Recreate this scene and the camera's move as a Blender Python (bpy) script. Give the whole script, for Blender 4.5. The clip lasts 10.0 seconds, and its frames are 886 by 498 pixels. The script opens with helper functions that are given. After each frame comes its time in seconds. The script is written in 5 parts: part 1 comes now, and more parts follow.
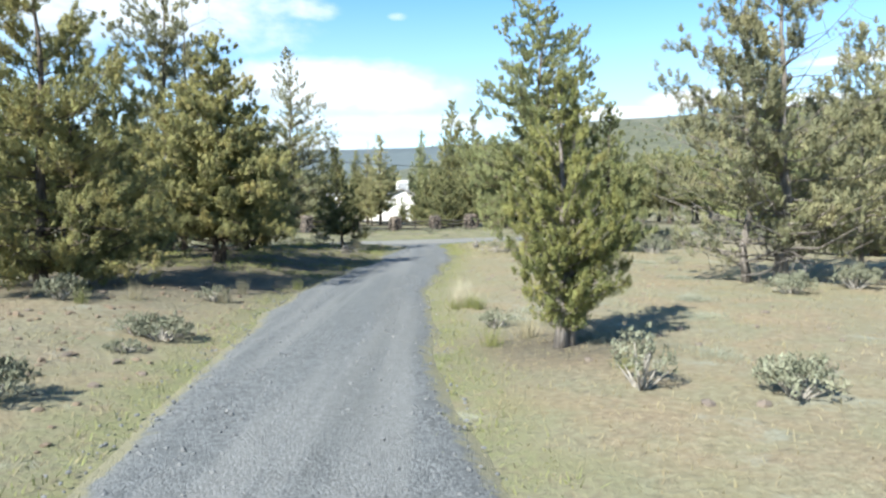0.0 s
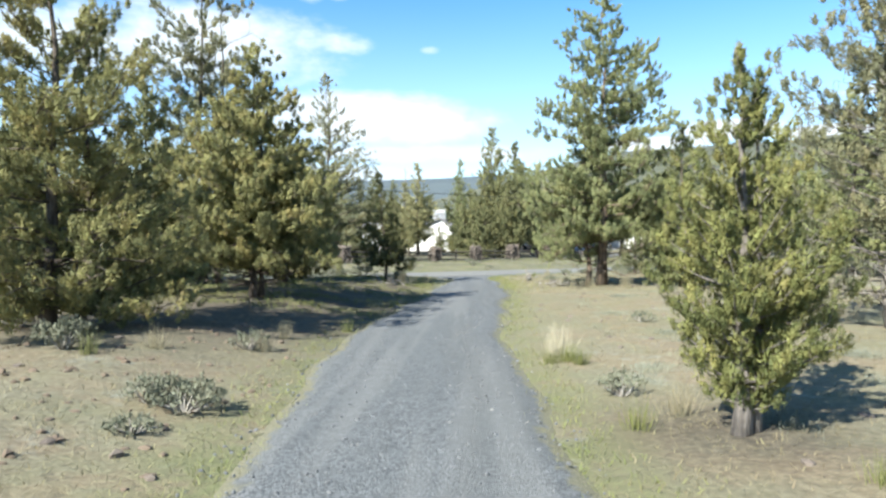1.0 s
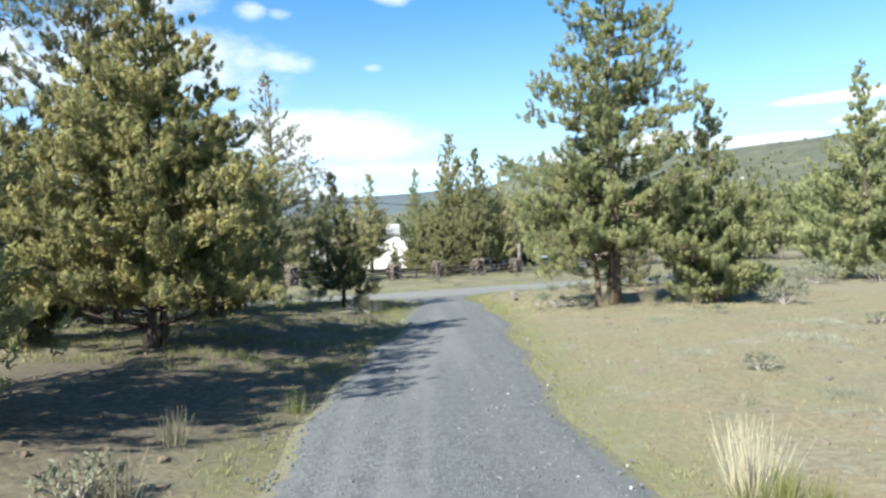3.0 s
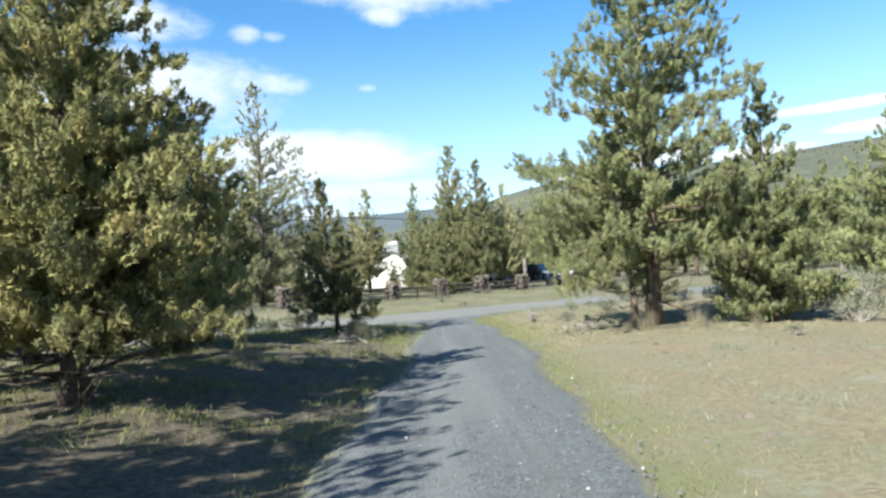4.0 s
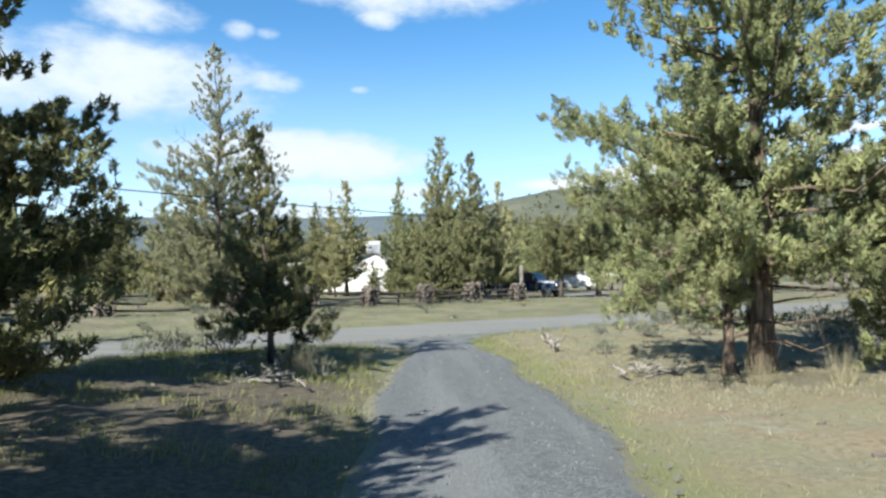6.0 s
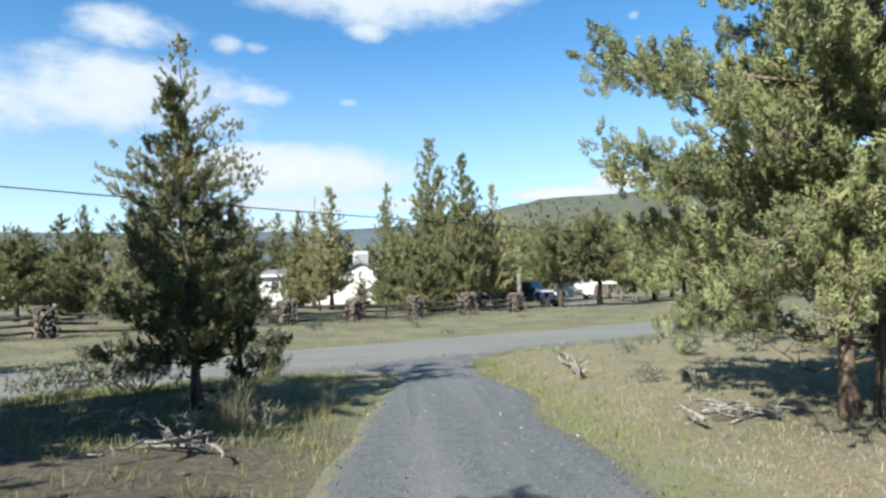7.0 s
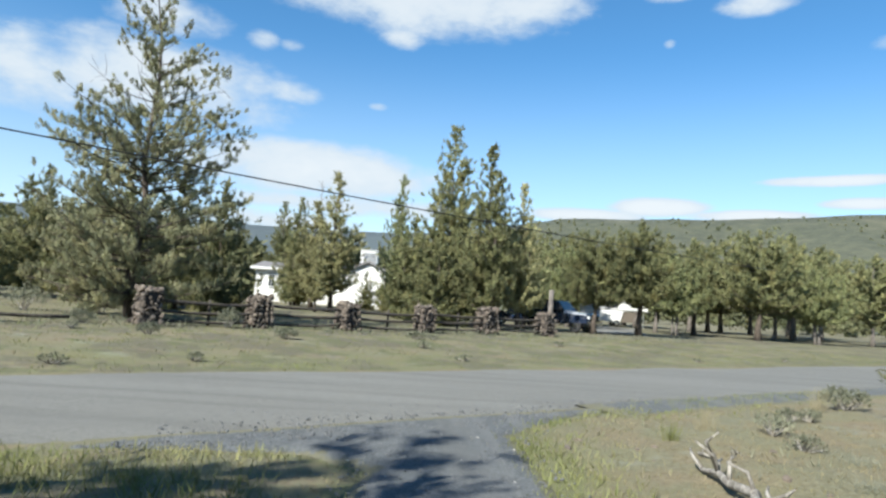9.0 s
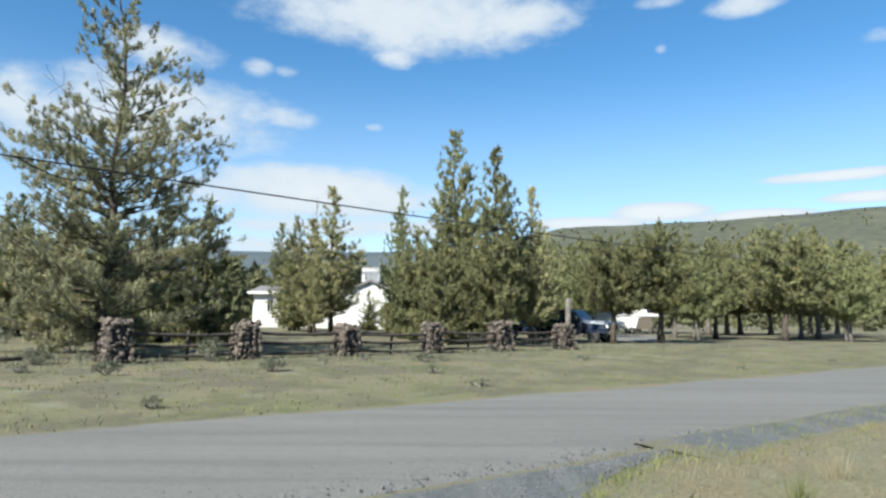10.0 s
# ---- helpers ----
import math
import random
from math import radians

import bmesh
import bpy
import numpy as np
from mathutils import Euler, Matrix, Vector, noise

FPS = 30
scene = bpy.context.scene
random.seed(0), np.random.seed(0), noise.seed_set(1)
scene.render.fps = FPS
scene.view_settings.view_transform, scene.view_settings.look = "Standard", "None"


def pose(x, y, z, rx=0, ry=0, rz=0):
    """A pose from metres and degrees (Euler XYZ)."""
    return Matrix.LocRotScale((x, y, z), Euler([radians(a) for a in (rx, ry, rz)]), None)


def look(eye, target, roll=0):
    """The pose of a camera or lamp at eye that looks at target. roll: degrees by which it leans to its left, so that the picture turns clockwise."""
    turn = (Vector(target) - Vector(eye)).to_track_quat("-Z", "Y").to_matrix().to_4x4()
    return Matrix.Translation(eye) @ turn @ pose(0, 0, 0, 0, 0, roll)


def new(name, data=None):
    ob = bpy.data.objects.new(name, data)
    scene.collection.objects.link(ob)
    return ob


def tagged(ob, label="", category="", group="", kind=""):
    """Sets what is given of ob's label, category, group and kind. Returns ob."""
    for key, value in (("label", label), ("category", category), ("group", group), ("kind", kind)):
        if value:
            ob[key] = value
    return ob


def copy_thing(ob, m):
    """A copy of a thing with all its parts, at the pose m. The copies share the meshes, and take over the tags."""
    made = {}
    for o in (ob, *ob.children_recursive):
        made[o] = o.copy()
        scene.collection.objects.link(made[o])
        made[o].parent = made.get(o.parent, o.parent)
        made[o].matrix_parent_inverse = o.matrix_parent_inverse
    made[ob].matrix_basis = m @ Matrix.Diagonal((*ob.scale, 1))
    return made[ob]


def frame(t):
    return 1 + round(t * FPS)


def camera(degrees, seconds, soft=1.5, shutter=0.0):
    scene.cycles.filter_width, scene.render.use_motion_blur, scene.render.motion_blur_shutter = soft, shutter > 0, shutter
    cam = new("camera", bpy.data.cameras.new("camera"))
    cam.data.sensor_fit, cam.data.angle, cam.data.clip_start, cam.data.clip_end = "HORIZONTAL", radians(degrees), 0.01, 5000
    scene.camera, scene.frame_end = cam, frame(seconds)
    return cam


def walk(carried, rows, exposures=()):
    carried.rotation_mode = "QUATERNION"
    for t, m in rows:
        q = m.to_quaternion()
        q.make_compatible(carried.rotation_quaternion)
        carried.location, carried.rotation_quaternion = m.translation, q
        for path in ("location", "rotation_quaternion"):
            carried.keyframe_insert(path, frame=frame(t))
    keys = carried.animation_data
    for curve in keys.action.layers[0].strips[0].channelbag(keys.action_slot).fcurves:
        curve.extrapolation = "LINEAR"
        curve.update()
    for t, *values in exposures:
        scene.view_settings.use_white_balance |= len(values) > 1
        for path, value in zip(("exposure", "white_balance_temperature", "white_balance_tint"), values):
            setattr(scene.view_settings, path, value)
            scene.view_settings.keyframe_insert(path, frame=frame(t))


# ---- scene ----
cam = camera(66.8, 10.0, soft=2.55)
METRES, EYE, TILT, LEAN, TURN = 27.273, 1.5, 0.0, 0.0, 0.0
ROWS = [
    (0.0, 0.0, 0.0, 0.0, -0.01, -3.01, 0.25),
    (0.5, -0.015, 0.0361, 0.0, 1.83, -0.45, 0.23),
    (1.0, -0.028, 0.0753, -0.0001, 2.66, -0.43, 0.06),
    (1.5, -0.0387, 0.116, 0.0003, 2.82, -0.73, 0.09),
    (2.0, -0.0481, 0.1573, 0.0005, 1.55, -0.86, 1.08),
    (2.5, -0.055, 0.2001, -0.0002, -0.2, -0.34, 0.15),
    (3.0, -0.0594, 0.2471, -0.0007, -1.67, 0.86, 1.87),
    (4.5, -0.0672, 0.3958, -0.0002, -1.74, 2.8, 3.2),
    (5.0, -0.0662, 0.4471, 0.0005, -2.22, 3.11, 2.52),
    (5.5, -0.0653, 0.4992, -0.0001, -2.2, 2.27, 2.1),
    (6.0, -0.064, 0.5526, -0.0001, -3.24, 2.78, 0.49),
    (7.5, -0.0547, 0.7258, -0.002, -4.06, 3.83, 1.88),
    (8.0, -0.0525, 0.7859, -0.0023, -3.28, 1.36, 1.89),
    (8.5, -0.0517, 0.8453, -0.0012, -3.31, 4.18, -3.38),
    (9.0, -0.0498, 0.8989, -0.0003, -2.98, 4.59, -3.85),
    (9.5, -0.0487, 0.9472, 0.0, -2.91, 5.73, -4.03),
    (10.0, -0.0469, 0.9909, -0.0003, -2.39, 5.95, -0.71),
]
walk(cam, [(t, pose(0, 0, EYE, TILT, LEAN, TURN) @ pose(METRES * x, METRES * y, METRES * z, 90 + pitch, roll, yaw)) for t, x, y, z, yaw, pitch, roll in ROWS],
     [(0.0, 1.74), (3.0, 1.66), (5.0, 1.5), (7.5, 1.28), (10.0, 1.16)])

# ---------------------------------------------------------------- light
SUN_EL, SUN_AZ = 38.5, 219.5          # degrees; azimuth clockwise from +y
sun_to = Vector((math.sin(radians(SUN_AZ)) * math.cos(radians(SUN_EL)),
                 math.cos(radians(SUN_AZ)) * math.cos(radians(SUN_EL)), math.sin(radians(SUN_EL))))
lamp = bpy.data.lights.new("sun", "SUN")
lamp.energy, lamp.angle, lamp.color = 5.0, radians(0.55), (0.965, 0.955, 0.88)
sun = new("sun", lamp)
sun.matrix_world = look(sun_to * 100, (0, 0, 0))

# clouds: azimuth, elevation, half width, half height (degrees), fullness
HIGH_CLOUDS = [
    (-0.5, 25.2, 13.5, 3.4, 1.0), (9.0, 24.8, 5.0, 1.6, 0.9), (-21.0, 20.7, 4.6, 1.6, 1.0), (-21.5, 15.7, 10.5, 3.1, 1.05), (-12.0, 16.3, 3.6, 0.9, 0.7),
    (-32.0, 14.8, 8.0, 3.0, 0.9), (-13.8, 20.2, 1.3, 0.7, 0.55), (-11.3, 20.1, 1.0, 0.5, 0.5), (-2.1, 21.7, 2.1, 0.8, 0.7), (-3.7, 16.05, 0.9, 0.35, 0.75),
    (27.3, 24.2, 3.2, 1.0, 0.9), (20.8, 25.2, 2.2, 0.6, 0.7), (20.7, 21.7, 0.5, 0.35, 0.5), (37.0, 20.4, 2.0, 0.6, 0.6), (-60, 20, 14, 4, 0.9),
    (70, 18, 16, 4, 0.8), (120, 30, 20, 6, 0.8), (-140, 26, 14, 4, 0.8), (40, 50, 16, 5, 0.7),
]
LOW_CLOUDS = [
    (-8.6, 10.4, 11.0, 2.3, 1.5), (-6.0, 7.6, 13.0, 0.9, 1.0), (-12.0, 5.9, 8.0, 0.9, 1.0), (20.4, 8.9, 4.2, 0.8, 2.1), (27.2, 8.3, 5.0, 0.5, 1.9),
    (33.0, 10.9, 5.5, 0.45, 1.9), (35.5, 9.2, 3.6, 0.45, 1.9), (14.5, 8.1, 5.0, 0.6, 1.8),
]
CLOUDS = HIGH_CLOUDS + LOW_CLOUDS


class Nodes:
    """Short hand for node trees."""
    def __init__(self, tree):
        self.t = tree
        tree.nodes.clear()

    def n(self, kind, **kw):
        node = self.t.nodes.new(kind)
        ins = kw.pop("ins", {})
        for k, v in kw.items():
            setattr(node, k, v)
        for k, v in ins.items():
            sock = node.inputs[k]
            if isinstance(v, bpy.types.NodeSocket):
                self.t.links.new(v, sock)
            else:
                sock.default_value = v
        return node

    def m(self, op, a, b=0.0, c=0.0, clamp=False):
        return self.n("ShaderNodeMath", operation=op, use_clamp=clamp, ins={0: a, 1: b, 2: c}).outputs[0]

    def mix(self, f, a, b, blend="MIX"):
        node = self.n("ShaderNodeMix", data_type="RGBA", blend_type=blend, ins={0: f, 6: a, 7: b})
        return node.outputs[2]

    def ramp(self, f, lo, hi):
        return self.n("ShaderNodeMapRange", interpolation_type="SMOOTHSTEP", ins={0: f, 1: lo, 2: hi, 3: 0.0, 4: 1.0}).outputs[0]

    def noise(self, vec, scale, detail=3.0, rough=0.55):
        ins = {"Scale": scale, "Detail": detail, "Roughness": rough}
        if vec is not None:
            ins["Vector"] = vec
        return self.n("ShaderNodeTexNoise", ins=ins).outputs[0]


world = bpy.data.worlds.new("sky")
scene.world = world
world.use_nodes = True
w = Nodes(world.node_tree)
sky = w.n("ShaderNodeTexSky", sky_type="NISHITA", sun_disc=False, sun_elevation=radians(SUN_EL), sun_rotation=radians(SUN_AZ), altitude=1300.0,
          air_density=1.0, dust_density=0.3, ozone_density=1.6)
direction = w.n("ShaderNodeTexCoord").outputs["Generated"]
sep = w.n("ShaderNodeSeparateXYZ", ins={0: direction})
az = w.m("MULTIPLY", w.m("ARCTAN2", sep.outputs[0], sep.outputs[1]), 57.2958)
el = w.m("MULTIPLY", w.m("ARCSINE", sep.outputs[2]), 57.2958)
flat = w.n("ShaderNodeMapping", ins={0: direction, 3: (1.0, 1.0, 2.0)}).outputs[0]
rag = w.noise(flat, 9.0, 6.0, 0.6)
rag2 = w.noise(flat, 30.0, 4.0, 0.6)
field = None
for a0, e0, ww, hh, full in CLOUDS:
    dx = w.m("MULTIPLY", w.m("SUBTRACT", az, a0), 1 / ww)
    dy = w.m("MULTIPLY", w.m("SUBTRACT", el, e0), 1 / hh)
    r2 = w.m("ADD", w.m("MULTIPLY", dx, dx), w.m("MULTIPLY", dy, dy))
    f = w.m("MULTIPLY", w.m("SUBTRACT", 1.25, r2), full)
    field = f if field is None else w.m("SMOOTH_MAX", field, f, 0.2)
field = w.m("MAXIMUM", field, -1.5)
ragged = w.m("ADD", field, w.m("ADD", w.m("MULTIPLY", w.m("SUBTRACT", rag, 0.5), 2.4), w.m("MULTIPLY", w.m("SUBTRACT", rag2, 0.5), 1.0)))
cover = w.m("MULTIPLY", w.ramp(ragged, -0.1, 1.3), 0.95)
thick = w.ramp(ragged, 0.5, 2.4)
haze = w.m("MULTIPLY", w.m("SUBTRACT", 1.0, w.ramp(el, 1.0, 22.0)), 0.48)
deep = w.n("ShaderNodeHueSaturation", ins={"Hue": 0.494, "Saturation": 1.28, "Value": 1.4, "Color": sky.outputs[0]}).outputs[0]
blue = w.mix(haze, deep, (5.7, 6.7, 7.5, 1))
white = w.mix(thick, (5.0, 5.8, 6.5, 1), (6.15, 6.6, 6.9, 1))
tone = w.mix(cover, blue, white)
bg = w.n("ShaderNodeBackground", ins={0: tone, 1: 0.062})
w.n("ShaderNodeOutputWorld", ins={0: bg.outputs[0]})


# ---------------------------------------------------------------- materials
def material(name, rough=0.9):
    mat = bpy.data.materials.new(name)
    mat.use_nodes = True
    k = Nodes(mat.node_tree)
    k.bsdf = k.n("ShaderNodeBsdfPrincipled", ins={"Roughness": rough})
    k.out = k.n("ShaderNodeOutputMaterial", ins={0: k.bsdf.outputs[0]})
    k.obj = k.n("ShaderNodeTexCoord").outputs["Object"]
    k.mat = mat
    return k


def put(k, color=None, bump=None, strength=0.4, dist=0.02, rough=None):
    if color is not None:
        k.t.links.new(color, k.bsdf.inputs["Base Color"])
    if bump is not None:
        b = k.n("ShaderNodeBump", ins={"Strength": strength, "Distance": dist, "Height": bump})
        k.t.links.new(b.outputs[0], k.bsdf.inputs["Normal"])
    if rough is not None:
        k.t.links.new(rough, k.bsdf.inputs["Roughness"])
    return k.mat


def foliage(name, lo, hi, gold, scale=2.2, golden=0.35, translucent=0.12):
    """Scale leaves: clump-sized colour drift, each spray its own tone, some light through."""
    k = material(name, 0.75)
    big = k.ramp(k.noise(k.obj, scale, 2.0), 0.32, 0.68)
    isl = k.n("ShaderNodeNewGeometry").outputs["Random Per Island"]
    col = k.mix(big, (*lo, 1), (*hi, 1))
    col = k.mix(k.m("MULTIPLY", k.ramp(k.noise(k.obj, scale * 0.55, 1.0), 0.5, 0.72), golden), col, (*gold, 1))
    gain = k.m("MULTIPLY_ADD", isl, 0.32, 0.86)
    obr = k.n("ShaderNodeObjectInfo").outputs["Random"]
    gain = k.m("MULTIPLY", gain, k.m("MULTIPLY_ADD", obr, 0.3, 0.85))
    col = k.n("ShaderNodeHueSaturation", ins={"Hue": k.m("MULTIPLY_ADD", isl, 0.03, 0.485), "Value": gain, "Color": col}).outputs[0]
    k.t.links.new(col, k.bsdf.inputs["Base Color"])
    k.bsdf.inputs["Specular IOR Level"].default_value = 0.12
    tr = k.n("ShaderNodeBsdfTranslucent", ins={0: col})
    both = k.n("ShaderNodeMixShader", ins={0: translucent, 1: k.bsdf.outputs[0], 2: tr.outputs[0]})
    k.t.links.new(both.outputs[0], k.out.inputs[0])
    return k.mat


def plain(name, color, rough=0.6, metal=0.0, var=0.15, scale=6.0, bump=0.0):
    k = material(name, rough)
    k.bsdf.inputs["Metallic"].default_value = metal
    g = k.m("MULTIPLY_ADD", k.noise(k.obj, scale, 4.0), 2 * var, 1 - var)
    col = k.n("ShaderNodeHueSaturation", ins={"Value": g, "Color": (*color, 1)}).outputs[0]
    return put(k, col, k.noise(k.obj, scale * 4, 3.0) if bump else None, bump, 0.02)


JUNIPER = foliage("juniper_leaves", (0.142, 0.162, 0.082), (0.275, 0.290, 0.136), (0.345, 0.312, 0.138), golden=0.28, translucent=0.33)
JUNIPER_OLIVE = foliage("olive_juniper_leaves", (0.144, 0.150, 0.071), (0.280, 0.266, 0.113), (0.352, 0.286, 0.116), golden=0.5, translucent=0.33)
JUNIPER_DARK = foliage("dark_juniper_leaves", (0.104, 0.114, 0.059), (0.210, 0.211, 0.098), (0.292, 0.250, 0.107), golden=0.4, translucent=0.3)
# darker leaf copy, shade put into the colour for two overshadowed junipers
JUNIPER_SHADY = foliage("shaded_juniper_leaves", (0.066, 0.074, 0.036), (0.130, 0.130, 0.056), (0.225, 0.185, 0.076), golden=0.4, translucent=0.2)
JUNIPER_GREY = foliage("grey_juniper_leaves", (0.150, 0.158, 0.098), (0.255, 0.250, 0.142), (0.310, 0.265, 0.135), golden=0.45, translucent=0.3)
JUNIPER_PALE = foliage("pale_juniper_leaves", (0.190, 0.190, 0.100), (0.310, 0.295, 0.150), (0.360, 0.310, 0.150), golden=0.5, translucent=0.3)
JUNIPER_BRIGHT = foliage("bright_juniper_leaves", (0.088, 0.100, 0.040), (0.180, 0.180, 0.064), (0.245, 0.205, 0.078), scale=5.0, translucent=0.25)
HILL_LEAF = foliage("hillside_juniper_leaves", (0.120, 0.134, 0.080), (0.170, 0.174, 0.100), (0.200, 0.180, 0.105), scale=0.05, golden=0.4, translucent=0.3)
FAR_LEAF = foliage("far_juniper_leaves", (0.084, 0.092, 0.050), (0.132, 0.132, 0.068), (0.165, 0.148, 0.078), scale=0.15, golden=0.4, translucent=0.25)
PALE = foliage("cream_straw_blades", (0.318, 0.292, 0.201), (0.371, 0.345, 0.254), (0.180, 0.197, 0.106), scale=3.0, golden=0.4)
SILVER = foliage("silver_scrub_blades", (0.150, 0.160, 0.122), (0.210, 0.218, 0.170), (0.20, 0.195, 0.125), scale=6.0, golden=0.6)
SAGE = foliage("sage_leaves", (0.110, 0.118, 0.082), (0.185, 0.190, 0.136), (0.22, 0.21, 0.135), scale=5.0)
DRY = foliage("dry_grass_blades", (0.175, 0.148, 0.085), (0.244, 0.209, 0.130), (0.175, 0.170, 0.080), scale=0.7, golden=0.5)
GREEN = foliage("green_grass_blades", (0.110, 0.126, 0.044), (0.172, 0.180, 0.070), (0.198, 0.180, 0.096), scale=0.8, golden=0.6)
STRAW = foliage("straw_blades", (0.212, 0.191, 0.117), (0.276, 0.250, 0.165), (0.148, 0.165, 0.085), scale=3.0, golden=0.5)


def bark_material(name, a, b):
    k = material(name, 0.95)
    stretch = k.n("ShaderNodeMapping", ins={0: k.obj, 3: (9.0, 9.0, 1.3)}).outputs[0]
    strips = k.noise(stretch, 2.2, 5.0, 0.65)
    col = k.mix(k.ramp(strips, 0.35, 0.68), (*a, 1), (*b, 1))
    return put(k, col, strips, 0.9, 0.04)


BARK = bark_material("grey_bark", (0.034, 0.025, 0.019), (0.112, 0.090, 0.070))
BARK_PALE = bark_material("pale_grey_bark", (0.073, 0.064, 0.056), (0.202, 0.179, 0.157))
BARK_RED = bark_material("reddish_bark", (0.034, 0.024, 0.017), (0.207, 0.151, 0.106))
DEADWOOD = bark_material("dead_wood", (0.123, 0.112, 0.095), (0.325, 0.302, 0.269))
RAIL_WOOD = bark_material("weathered_rail_wood", (0.025, 0.021, 0.018), (0.084, 0.070, 0.056))


def ground_material():
    k = material("dry_meadow", 1.0)
    green = k.n("ShaderNodeAttribute", attribute_name="green").outputs["Fac"]
    litter_shade = k.n("ShaderNodeAttribute", attribute_name="litter_shade").outputs["Fac"]
    fine = k.noise(k.obj, 14.0, 6.0, 0.7)
    mid = k.noise(k.obj, 1.1, 4.0, 0.6)
    far = k.noise(k.obj, 0.05, 4.0, 0.6)
    col = k.mix(k.ramp(fine, 0.3, 0.72), (0.104, 0.091, 0.054, 1), (0.189, 0.174, 0.113, 1))
    col = k.mix(k.m("MULTIPLY", k.ramp(mid, 0.42, 0.66), 0.55), col, (0.142, 0.131, 0.068, 1))
    rosy = k.noise(k.n("ShaderNodeMapping", ins={0: k.obj, 1: (11, 5, 0)}).outputs[0], 0.75, 5.0, 0.65)
    col = k.mix(k.m("MULTIPLY", k.ramp(rosy, 0.42, 0.62), 0.62), col, k.mix(k.ramp(fine, 0.35, 0.7), (0.135, 0.097, 0.058, 1), (0.225, 0.170, 0.108, 1)))
    sward = k.noise(k.n("ShaderNodeMapping", ins={0: k.obj, 1: (3, 17, 0)}).outputs[0], 1.3, 6.0, 0.7)
    col = k.mix(k.m("MULTIPLY", k.ramp(sward, 0.5, 0.64), 0.45), col, k.mix(k.ramp(fine, 0.3, 0.7), (0.101, 0.105, 0.057, 1), (0.160, 0.164, 0.106, 1)))
    silver = k.noise(k.n("ShaderNodeMapping", ins={0: k.obj, 1: (23, 9, 0)}).outputs[0], 0.9, 6.0, 0.72)
    col = k.mix(k.m("MULTIPLY", k.ramp(silver, 0.56, 0.68), 0.65), col, (0.194, 0.203, 0.162, 1))
    fleck = k.noise(k.obj, 9.0, 3.0, 0.6)
    col = k.mix(k.m("MULTIPLY", k.ramp(fleck, 0.64, 0.72), 0.7), col, (0.065, 0.052, 0.038, 1))
    col = k.mix(k.m("MULTIPLY", green, k.ramp(k.m("ADD", fine, mid), 0.75, 1.15)), col, (0.110, 0.116, 0.049, 1))
    # brown needle litter, darkened further to paint in tree shade
    col = k.mix(k.m("MULTIPLY", litter_shade, 0.9), col, k.mix(k.ramp(fine, 0.35, 0.7), (0.025, 0.019, 0.013, 1), (0.097, 0.077, 0.049, 1)))
    col = k.mix(k.m("MULTIPLY", k.ramp(far, 0.45, 0.65), 0.25), col, (0.113, 0.117, 0.045, 1))
    scrub = k.n("ShaderNodeAttribute", attribute_name="scrub").outputs["Fac"]
    patchy = k.m("ADD", k.m("MULTIPLY", k.noise(k.obj, 0.42, 5.0, 0.7), 0.75), k.m("MULTIPLY", k.noise(k.obj, 3.2, 3.0, 0.6), 0.25))
    col = k.mix(k.m("MULTIPLY", scrub, k.ramp(patchy, 0.46, 0.56)), col, k.mix(k.ramp(fine, 0.3, 0.7), (0.054, 0.046, 0.031, 1), (0.104, 0.095, 0.066, 1)))
    col = k.mix(k.m("MULTIPLY", scrub, k.ramp(k.noise(k.obj, 0.7, 4.0, 0.7), 0.52, 0.6)), col, (0.079, 0.086, 0.034, 1))
    return put(k, col, k.m("ADD", fine, k.m("MULTIPLY", fleck, -0.8)), 0.7, 0.035)


